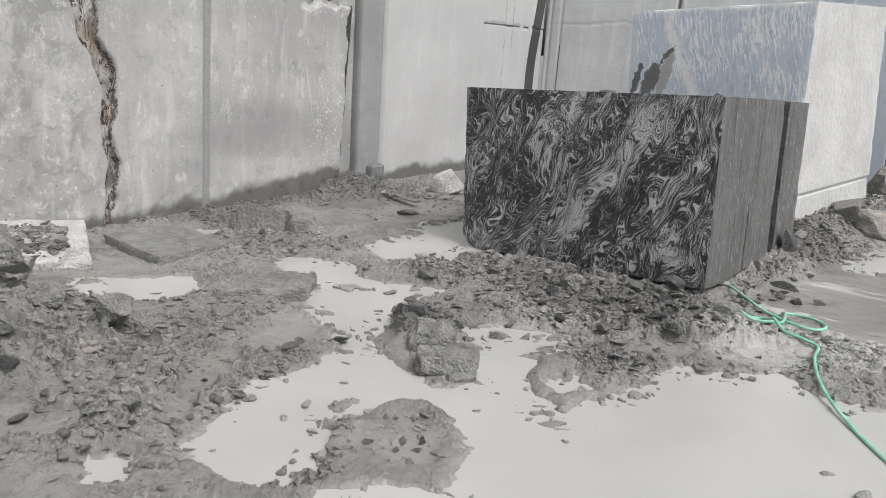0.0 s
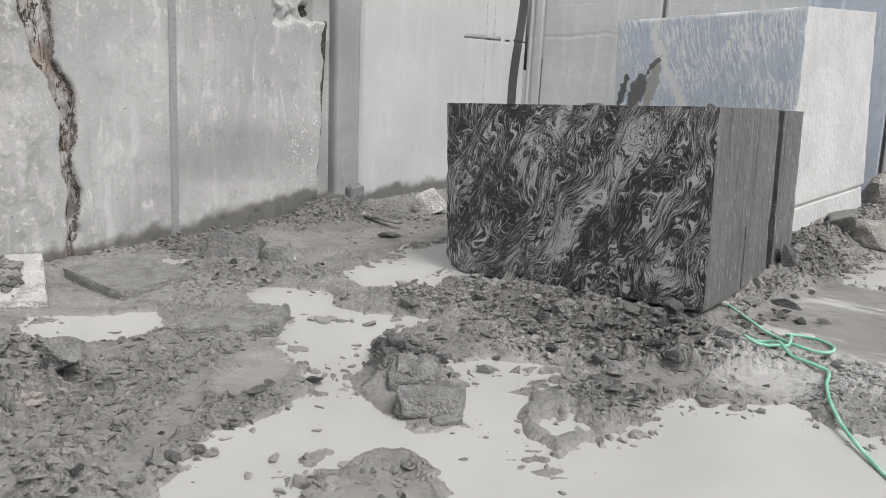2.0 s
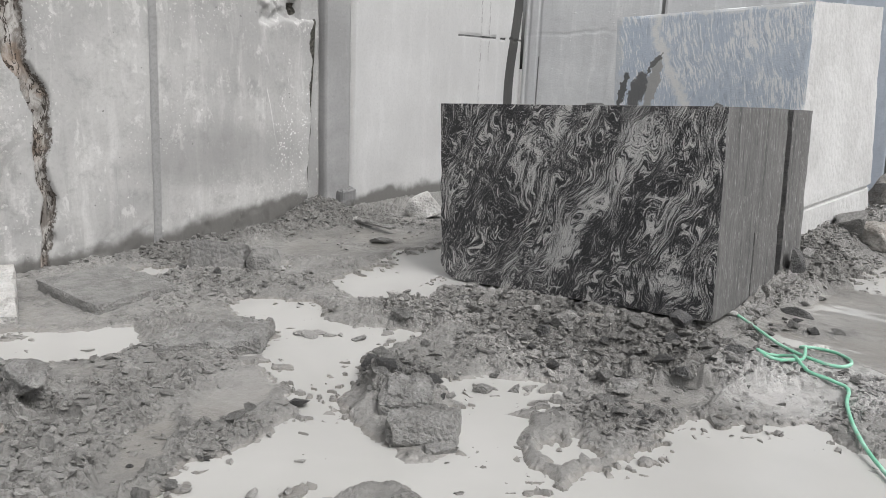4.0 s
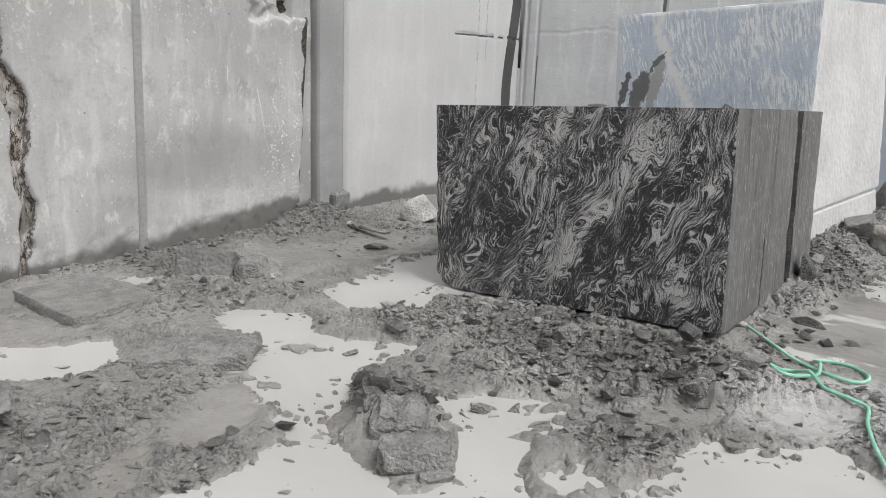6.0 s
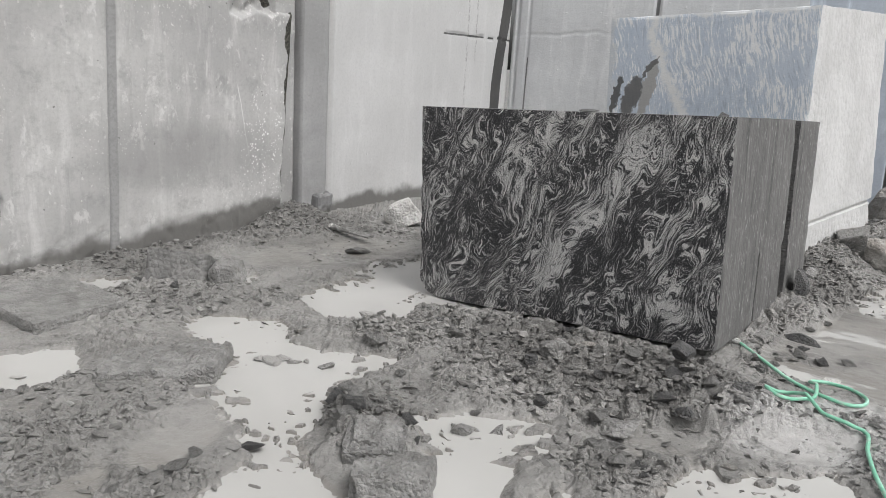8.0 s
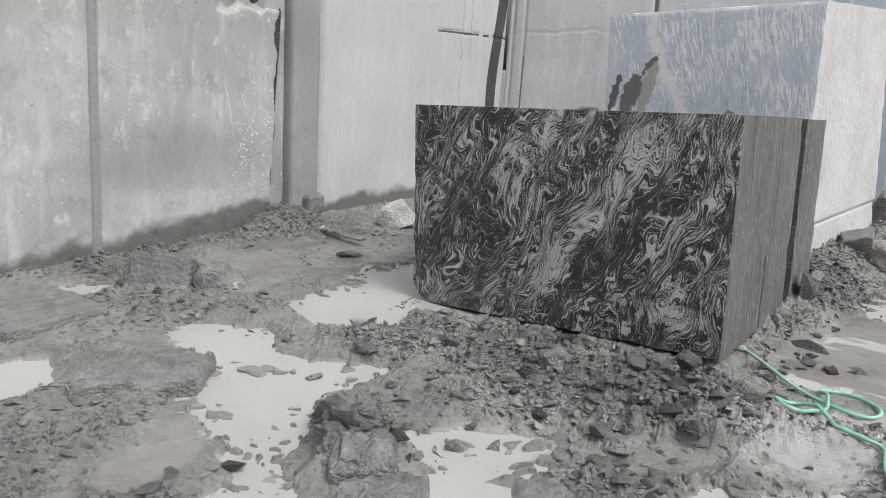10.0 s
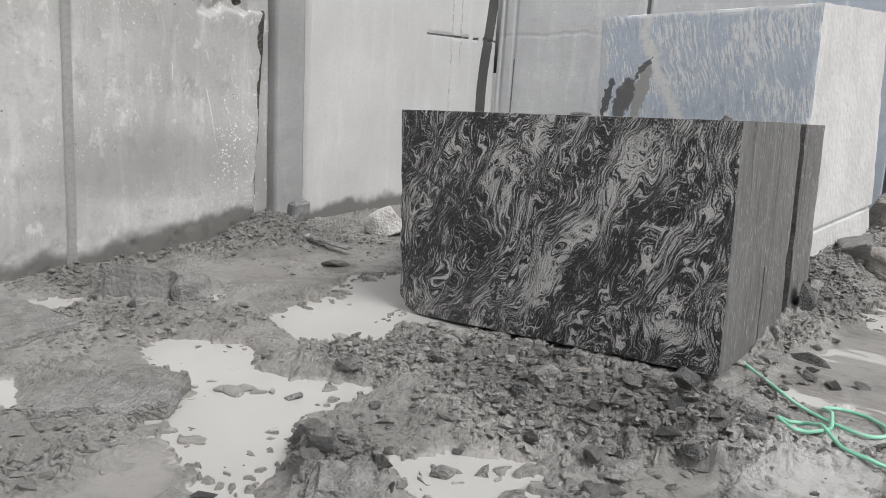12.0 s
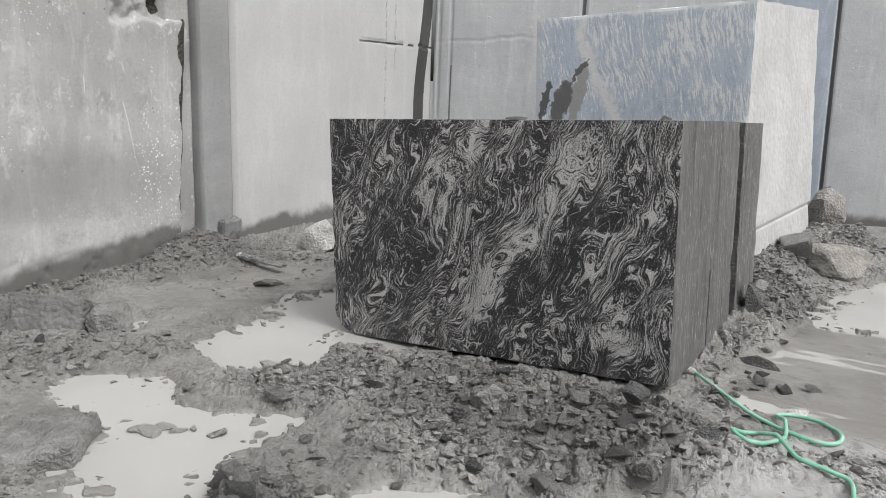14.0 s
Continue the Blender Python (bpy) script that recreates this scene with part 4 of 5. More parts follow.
def fissure_mask(u, z):
    e = u - left_edge(z) - 0.015 * fbm(u, z, 9, 3, 112)
    wide = np.interp(z, [0.2, 0.9, 1.0, 1.4, 1.7, 2.6], [0.042, 0.046, 0.065, 0.075, 0.11, 0.15]) * (0.5 + 1.0 * vnoise(z * 9, u * 0, 114))
    # hole in the broken corner: near-black colour stands for the shade in it
    hole = step(2.20, 2.34, u + 0.05 * fbm(u, z, 12, 3, 116)) * step(1.80, 1.88, z + 0.04 * fbm(u, z, 9, 3, 117)) * step(-0.25, 0.2, fbm(u, z, 11, 3, 118))
    return np.maximum(hole, step(-wide, -wide * 0.2, e) * step(wide * 1.4, wide * 0.6, e))


def plain(u, z):
    return np.zeros(u.shape, int)


us = np.concatenate([np.linspace(-9, -1.4, 40), np.arange(-1.38, 2.60, 0.0125)])
zs = np.concatenate([np.arange(-0.2, 2.5, 0.02), np.linspace(2.6, 5.0, 12)])
face_wall("wall_left", LEFT, us, zs, left_relief, plain, [M_WALL], 1.6, "chalky grey sawn rock face with a rusty seam and a drill groove", 0.023,
          {"seam": seam_mask, "groove": groove_mask, "fissure": fissure_mask})

# the narrow cut-back strip and the dark saw-cut column between the two faces
strip_us, strip_zs = np.linspace(-0.56, -0.33, 14), np.concatenate([np.arange(-0.2, 2.5, 0.03), np.linspace(2.6, 5.0, 8)])
face_wall("wall_strip", PALE, strip_us, strip_zs, lambda u, z: 0.105 + 0.010 * fbm(u, z, 6, 3, 111) + 0 * u, lambda u, z: np.zeros(u.shape, int), [M_STRIP], 0.9, "narrow grey strip of cut rock beside the pale face")
col_us = np.linspace(-0.33, 0.0, 34)


def column_relief(u, z):
    return 0.34 - 0.28 * step(-0.285, -0.265, u) - 0.055 * step(-0.25, 0.0, u) + 0.004 * fbm(u, z, 5, 2, 113)


# the groove left of the column is coloured dark to deepen its shadow line
face_wall("wall_column", PALE, col_us, strip_zs, column_relief, lambda u, z: np.where(u < -0.285, 1, 0), [M_COLUMN, M_CUT_SHADE], 0.9, "smooth dark grey saw-cut column in the rock corner")


def pale_relief(u, z):
    d = 0.008 * fbm(u, z, 0.8, 3, 121) + 0.0015 * fbm(u, z, 9, 2, 122)
    edge = 0.03 + 0.03 * z - 0.012 * z * z
    d = d + 0.06 * step(edge + 0.015, edge - 0.015, u)
    crack = np.abs(z - 1.79 - 0.02 * fbm(u, z * 0, 5, 3, 123))
    d = d + 0.02 * step(0.012, 0.004, crack) * step(1.75, 2.0, u) * step(0.35, 0.5, vnoise(u * 9, z * 0, 124))
    return d + 0.05 * step(0.0, 0.03, u - 2.86 - 0.16 * step(1.1, 2.4, z) - 0.012 * fbm(u * 0, z, 2, 2, 126))


def cut_shade_band(u, z):
    """The sickle-shaped saw cut close to the corner, its shade painted as a dark colour."""
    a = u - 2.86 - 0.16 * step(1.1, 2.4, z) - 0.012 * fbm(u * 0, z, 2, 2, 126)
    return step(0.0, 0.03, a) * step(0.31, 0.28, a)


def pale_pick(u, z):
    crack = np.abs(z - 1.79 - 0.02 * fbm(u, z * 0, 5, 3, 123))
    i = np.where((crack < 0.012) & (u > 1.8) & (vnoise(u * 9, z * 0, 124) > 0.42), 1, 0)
    return np.where(cut_shade_band(u, z) > 0.4, 2, i)


us = np.concatenate([np.arange(0.0, 2.80, 0.02), np.arange(2.80, 3.31, 0.005)])
face_wall("wall_pale", PALE, us, zs, pale_relief, pale_pick, [M_WALL_PALE, M_SHARD_AND_SHADE, M_CUT_SHADE], 1.2, "smooth pale sawn rock face with a thin level crack")


def back_relief(u, z):
    d = 0.010 * fbm(u, z, 0.9, 3, 131) + 0.003 * fbm(u, z, 9, 3, 132)
    for c, lean, w, deep in ((0.22, -0.01, 0.010, 0.02), (0.06, 0.0, 0.012, 0.02), (1.72, 0.0, 0.03, 0.04), (4.36, -0.035, 0.022, 0.05)):
        d = d + deep * step(w, w * 0.5, np.abs(u - c - lean * z))
    crack = np.abs(z - 1.86 - 0.06 * u - 0.03 * fbm(u, z * 0, 5, 3, 133))
    return d + 0.007 * step(0.014, 0.004, crack) * step(1.5, 0.9, u)


def back_pick(u, z):
    i = np.zeros(u.shape, int)
    for c, lean, w in ((0.22, -0.01, 0.006), (1.72, 0.0, 0.02), (4.36, -0.035, 0.020)):
        i = np.where(np.abs(u - c - lean * z) < w, 1, i)
    return np.where((i == 0) & (u > 3.3) & (u < 4.36 - 0.035 * z), 2, i)


us = np.concatenate([np.arange(0.0, 6.5, 0.02), np.linspace(6.6, 16, 30)])
face_wall("wall_back", BACK, us, zs, back_relief, back_pick, [M_WALL_GREY, M_GROOVE, M_WALL_BLUE], 1.5, "grey sawn rock face with upright drill grooves", lambda u: -0.035 * step(2.5, 3.6, u))

# ---------------------------------------------------------------- the large blocks
BX, BY, BZ = Vector((0.7965, -0.6018, 0.0585)), Vector((0.602, 0.797, -0.03)), None
BX.normalize()
BZ = BX.cross(BY).normalized()
BY = BZ.cross(BX)


def frame_at(o):
    return Matrix(((BX.x, BY.x, BZ.x, o[0]), (BX.y, BY.y, BZ.y, o[1]), (BX.z, BY.z, BZ.z, o[2]), (0, 0, 0, 1)))


BLOCK = frame_at((0.150, 6.030, -0.062))
SLIT = 0.55


def block_relief(P, Q):
    P = chip(P, Q, (1.99, 1.2, 1.25), 3, 0.006, 0.002)
    u, v, w = Q.T
    # rounded lower corner of the front, and a saw slit that opens from below
    r = np.clip(1 - np.hypot(u * 1.99, w * 1.25) / 0.11, 0, 1)
    P[:, 0] += 0.05 * r
    P[:, 2] += 0.04 * r
    slit = (np.abs(v - SLIT) < 0.0045) & (w < 0.36 + 0.0 * u)
    P[:, 0] -= np.where(slit & (u > 0.999), 0.10, 0.0)
    P[:, 2] += np.where(w < 0.001, 0.05 * step(SLIT - 0.02, SLIT + 0.02, v) * step(0.6, 1.0, u), 0)
    return P


def block_pick(tag, a, b):
    if tag == "right":
        return 2 if abs(a - SLIT) < 0.0055 and b < 0.36 else 1
    return 0 if tag in ("front", "left", "rear") else 1


fan = 0.04      # the block is not quite square: its right side turns outwards
block = hexa("granite_block", [(0, 0, 0), (-0.012, 0, 1.262), (0, 1.25, 0), (0, 1.25, 1.262), (1.992, 0, 0), (1.995, 0, 1.252), (1.992 + fan, 1.25, 0), (1.995 + fan, 1.25, 1.248)],
             shares(60), shares(30, (SLIT - 0.011, SLIT - 0.004, SLIT + 0.004, SLIT + 0.011)), shares(40, (0.355, 0.365)), [M_BLACK, M_SIDE, M_SHARD_AND_SHADE], block_relief, block_pick)
block.matrix_world = BLOCK
tagged(block, "large sawn black granite block with pale swirling veins", "stone block")

# plain dark stone on the front face puts the gap's shade into its colour
rear = hexa("granite_slab", [(0.01, 1.35, 0.0), (0.01, 1.35, 1.255), (0.01, 1.75, 0.0), (0.01, 1.75, 1.245), (2.045, 1.35, 0.02), (2.045, 1.35, 1.242), (2.088, 1.75, 0.05), (2.088, 1.75, 1.238)],
            shares(40), shares(16), shares(36), [M_SHARD_AND_SHADE, M_SIDE], lambda P, Q: chip(P, Q, (2, 0.57, 1.25), 8, 0.006, 0.002), lambda tag, a, b: 1 if tag in ("right", "top") else 0)
rear.matrix_world = BLOCK
tagged(rear, "dusty grey sawn granite slab close behind the black block", "stone slab")

BLUE = frame_at((1.815, 7.895, -0.075))


def blue_relief(P, Q):
    P = chip(P, Q, (1.64, 1.9, 2.1), 13, 0.009, 0.002)
    u, v, w = Q.T
    # ledge low on the right side
    crack = (u > 0.999) & (w > 0.15) & (w < 0.175)
    P[:, 0] += np.where(crack, -0.03, np.where((u > 0.999) & (w < 0.16), -0.012, 0))
    return P


def blue_pick(tag, a, b):
    if tag == "right":
        return 1
    return 0


blue = hexa("blue_granite_block", [(0, 0, 0), (-0.02, 0, 2.03), (0, 1.9, 0.1), (0, 1.9, 2.1), (1.665, 0, 0), (1.685, 0, 2.06), (1.985, 1.93, 0.1), (1.915, 1.93, 2.20)],
            shares(90), shares(40), shares(80, (0.155, 0.17)), [M_BLUE, M_WHITE], blue_relief, blue_pick)
blue.matrix_world = BLUE
tagged(blue, "tall blue-grey streaked granite block with a white powdered side", "stone block")

# ---------------------------------------------------------------- slabs and stones
def slab(name, x, y, z, size, turn, tilt, material, seed, label, category="stone slab", skew=0.0, cut=False):
    l, w, h = size
    c = [(-l / 2, -w / 2, 0), (-l / 2, -w / 2, h), (-l / 2 + skew, w / 2, 0), (-l / 2 + skew, w / 2, h), (l / 2, -w / 2, 0), (l / 2, -w / 2, h), (l / 2 + skew, w / 2, 0), (l / 2 + skew, w / 2, h)]
    ob = hexa(name, c, shares(44), shares(34), shares(8), [material], lambda P, Q: chip(P, Q, size, seed, 0.02, 0.006) if cut else crumble(P, Q, size, seed))
    ob.matrix_world = pose(x, y, z, tilt[0], tilt[1], turn)
    return tagged(ob, label, category)


slab("white_slab", -2.80, 4.95, -0.065, (0.98, 0.74, 0.125), 13, (9, 0), M_CHALK, 31, "pale cut stone slab half covered with mud", skew=-0.2, cut=True)
slab("flat_plate", -2.0, 5.32, -0.07, (0.72, 0.56, 0.10), -38, (1.5, 1), M_MUDDY, 32, "thin muddy stone plate lying in a puddle", cut=True)
slab("muddy_block", -1.50, 6.05, -0.10, (0.40, 0.30, 0.22), 4, (-24, 5), M_DAMP, 33, "squarish mud-coated stone block in the mud", skew=0.1, cut=True)
slab("flat_stone", -1.10, 4.50, -0.075, (0.55, 0.30, 0.10), 10, (4, -2), M_MUDDY, 34, "flat muddy stone at the edge of a puddle", skew=0.06)

slab("stone", 0.03, 3.53, -0.085, (0.31, 0.21, 0.13), 8, (-8, 4), M_MUDDY, 47, "large angular muddy stone at the edge of a puddle", "stone", skew=0.06)
slab("square_stone", -0.03, 3.77, -0.05, (0.24, 0.20, 0.14), 3, (12, 2), M_MUDDY, 42, "squarish mud-grey stone beside a puddle", "stone")
rock("stone", (0.24, 0.15, 0.15), on_ground(-1.58, 3.56, 0.02), -40, M_MUDDY, 43, 10, "angular muddy stone lying in ruts", group="stones in the mud", sub=4)
rock("stone", (0.12, 0.09, 0.06), on_ground(-1.60, 3.27, 0.015), 20, M_SEAM, 44, 12, "small rust-stained stone in the mud", group="stones in the mud")
rock("stone", (0.26, 0.2, 0.22), on_ground(-1.16, 6.05, 0.04), 20, M_MUDDY, 45, 8, "upright mud-grey stone beside a puddle", group="stones in the mud")
rock("white_rock", (0.40, 0.30, 0.29), on_ground(0.0, 8.10, 0.03), 10, M_CHALK, 46, 9, "pale broken rock at the foot of the wall", sub=4)
rock("boulder", (0.56, 0.40, 0.32), on_ground(4.22, 7.28, 0.07), -20, M_RUST, 47, 9, "rounded pale brown boulder with a lighter face", sub=4)
rock("boulder", (0.50, 0.36, 0.30), on_ground(3.98, 7.50, 0.05), 40, M_MUDDY, 48, 9, "muddy boulder beside the blue block", sub=4)
rock("corner_rock", (0.34, 0.34, 0.55), on_ground(5.02, 8.75, 0.05), 30, M_RUST, 49, 18, "rough grey rock leaning against the grey face")
slab("plinth_stone", -0.82, 8.20, 0.0, (0.20, 0.18, 0.22), 53, (0, 0), M_GROOVE, 50, "grey stump of rock at the foot of the column", "stone")
rock("brown_rock", (0.4, 0.5, 0.34), on_ground(-2.62, 4.12, 0.05), 20, M_RUST, 51, 10, "brown weathered rock at the bank's edge", sub=4)
rock("dark_shard", (0.30, 0.10, 0.07), (2.51, 5.385, -0.075), -48, M_SHARD_AND_SHADE, 52, 16, "dark wet stone shard on silt", tilt=(12, 4))
rock("dark_shard", (0.16, 0.12, 0.22), on_ground(2.72, 5.92, 0.02), 30, M_SHARD_AND_SHADE, 53, 12, "dark angular shard against the granite block")
rock("pale_chip", (0.13, 0.07, 0.035), on_ground(2.35, 4.755, 0.002), -10, M_CHALK, 54, 12, "small pale stone chip on wet silt")


slab("thin_plate", -0.45, 7.50, 0.0, (0.52, 0.07, 0.02), -40, (6, 0), M_MUDDY, 71, "long thin stone splinter on wet mud", "stone splinter")
rock("stone", (0.22, 0.10, 0.07), on_ground(-0.35, 7.0, 0.02), 25, M_DAMP, 72, 16, "dark flat stone on wet mud", group="stones in the mud")
rock("stone", (0.13, 0.10, 0.06), on_ground(-0.62, 7.72, 0.01), 50, M_CHALK, 73, 12, "small pale stone near the wall", group="stones in the mud")
for dx, dy, l, seed in ((-0.13, 0.01, 0.09, 201), (-0.06, -0.02, 0.12, 202), (0.0, 0.02, 0.10, 203), (0.06, -0.01, 0.08, 204), (-0.02, -0.05, 0.06, 205), (0.12, 0.0, 0.05, 206)):
    rock("mud_clod", (l, l * 0.6, 0.036), (-0.55 + dx, 4.72 + dy, WATER - 0.014), seed * 31, M_CLOD, seed, 12, "ragged mud clod standing in a puddle", "mud clod", "clods in the puddles", sub=2)
rock("stone", (0.09, 0.06, 0.04), (-0.32, 4.66, WATER - 0.012), 5, M_MUDDY, 75, 12, "small muddy stone in a puddle", group="stones in the mud")
rock("stone", (0.11, 0.08, 0.05), (0.34, 4.02, WATER - 0.012), 25, M_MUDDY, 76, 12, "small muddy stone in a puddle", group="stones in the mud")
rock("stone", (0.09, 0.06, 0.035), (0.50, 4.05, WATER - 0.012), 70, M_MUDDY, 77, 12, "small muddy stone in a puddle", group="stones in the mud")
rock("stone", (0.17, 0.07, 0.05), (0.12, 3.40, WATER - 0.012), 0, M_MUDDY, 78, 12, "flat muddy stone in a puddle", group="stones in the mud")


for x, y, size, turn, mat, seed, label in (
        (-2.22, 3.60, (0.34, 0.28, 0.24), 30, M_MUDDY, 101, "large muddy rock on the bank"), (-2.02, 3.25, (0.26, 0.22, 0.18), 75, M_MUDDY, 102, "muddy rock on the bank's slope"),
        (-2.30, 3.95, (0.24, 0.20, 0.16), 10, M_RUST, 103, "weathered rock on top of the bank"), (-1.92, 3.55, (0.16, 0.12, 0.10), 50, M_MUDDY, 104, "angular muddy stone on the bank"),
        (-1.85, 3.88, (0.22, 0.12, 0.05), 15, M_MUDDY, 105, "thin flat stone stuck in the mud"),
        (0.83, 4.63, (0.17, 0.11, 0.10), 20, M_MUDDY, 81, "wedge-shaped muddy stone in the rubble"), (0.70, 4.55, (0.08, 0.07, 0.07), 70, M_SHARD_AND_SHADE, 82, "small dark stone in the rubble"),
        (1.02, 4.02, (0.20, 0.16, 0.06), 10, M_MUDDY, 83, "flat pale muddy stone in the rubble"), (1.40, 4.42, (0.10, 0.09, 0.09), 40, M_SHARD_AND_SHADE, 84, "dark blocky stone on the rubble heap"),
        (1.33, 4.10, (0.12, 0.10, 0.09), 15, M_SHARD_AND_SHADE, 85, "dark stone on the side of the rubble heap"), (1.62, 4.26, (0.16, 0.09, 0.06), -35, M_SHARD_AND_SHADE, 86, "wedge of dark stone beside the rubble heap"),
        (1.45, 4.62, (0.14, 0.10, 0.06), 30, M_MUDDY, 87, "flat muddy stone below the granite block"), (0.30, 5.15, (0.16, 0.08, 0.03), -20, M_SHARD_AND_SHADE, 88, "dark flake of stone beside a puddle"),
        (2.22, 5.30, (0.18, 0.12, 0.05), 20, M_MUDDY, 89, "pale flat stone by the granite corner"), (2.75, 6.02, (0.14, 0.10, 0.09), 60, M_SHARD_AND_SHADE, 90, "dark stone in the side rubble"),
        (2.95, 6.25, (0.18, 0.12, 0.08), 30, M_MUDDY, 91, "muddy stone in the side rubble"), (2.6, 5.72, (0.13, 0.09, 0.07), 10, M_MUDDY, 92, "muddy stone beside the granite slab")):
    rock("rubble_stone", size, on_ground(x, y, 0.012), turn, mat, seed, 16, label, "stone", "rubble stones", tilt=(8, -6))


for x, y, size, seed in ((0.56, 2.88, (0.035, 0.02, 0.02), 111), (1.60, 2.76, (0.06, 0.03, 0.02), 112), (1.66, 2.60, (0.11, 0.05, 0.03), 113), (-0.55, 3.05, (0.07, 0.04, 0.025), 114), (-0.62, 2.92, (0.05, 0.035, 0.02), 115), (-0.48, 2.82, (0.06, 0.03, 0.02), 116), (-0.42, 3.3, (0.05, 0.03, 0.018), 117)):
    rock("puddle_clod", size, (x, y, WATER - 0.007), seed * 37 % 180, M_CLOD, seed, 14, "small mud clod sticking out of a puddle", "mud clod", "clods in the puddles", sub=2)


def top_lump(name, x, y, size, seed):
    p = BLOCK @ Vector((x, y, 1.25))
    rock(name, size, (p.x, p.y, p.z - 0.012), 20, M_SHARD_AND_SHADE, seed, 10, "dark mud lump on top of the granite block", "mud lump", "lumps on the block")


top_lump("mud_lump", 1.02, 0.35, (0.13, 0.10, 0.035), 61)
top_lump("mud_lump", 1.82, 0.35, (0.07, 0.06, 0.04), 62)

def shard_mesh(seed, material):
    """A flat broken piece with sharp edges, one unit long."""
    r = random.Random(seed)
    bm = bmesh.new()
    for _ in range(13):
        v = Vector((r.gauss(0, 1), r.gauss(0, 1), r.gauss(0, 1))).normalized()
        bm.verts.new((v.x * 0.5, v.y * r.uniform(0.26, 0.4), v.z * r.uniform(0.10, 0.22)))
    hull = bmesh.ops.convex_hull(bm, input=bm.verts[:])
    bmesh.ops.delete(bm, geom=[g for g in hull["geom_interior"] if isinstance(g, bmesh.types.BMVert)], context='VERTS')
    me = bpy.data.meshes.new("loose_stone")
    bm.to_mesh(me)
    bm.free()
    me.materials.append(material)
    return me


rng = random.Random(7)
SHARDS = [(shard_mesh(200 + i, m), m) for i, m in enumerate((M_MUDDY, M_MUDDY, M_MUDDY, M_MUDDY, M_MUDDY, M_SHARD_AND_SHADE, M_SHARD_AND_SHADE, M_RUST))]
SHARD_LABELS = {M_MUDDY.name: "mud-grey angular stone lying in the rubble", M_SHARD_AND_SHADE.name: "dark sharp-edged stone lying in the rubble", M_RUST.name: "brownish angular stone lying in the rubble"}
LOOSE = 0
while LOOSE < 260:
    cx, cy, a, b, turn, share = rng.choice(CHIPS[2:])
    u, v = rng.gauss(0, a * 0.6), rng.gauss(0, b * 0.65)
    ct, st = math.cos(radians(turn)), math.sin(radians(turn))
    x, y = cx + u * ct - v * st, cy + u * st + v * ct
    if y > 7.9 or x > 4.4 or x < -2.4 or rng.random() > share:
        continue
    s = rng.uniform(0.04, 0.07) + 0.11 * rng.random() ** 4
    g = on_ground(x, y, 0.0)
    loc = BLOCK.inverted() @ Vector(g)
    if -0.05 < loc.x < 2.2 and loc.y > -0.05 or g[2] < WATER - 0.004:
        continue
    me, m = rng.choice(SHARDS)
    ob = new("loose_stone", me)
    ob.matrix_world = pose(g[0], g[1], g[2] + 0.10 * s, rng.uniform(-28, 28), rng.uniform(-24, 24), rng.uniform(0, 360)) @ Matrix.Diagonal((s, s * rng.uniform(0.8, 1.2), s * rng.uniform(0.8, 1.6), 1))
    tagged(ob, SHARD_LABELS[m.name], "stone", "loose stones")
    LOOSE += 1


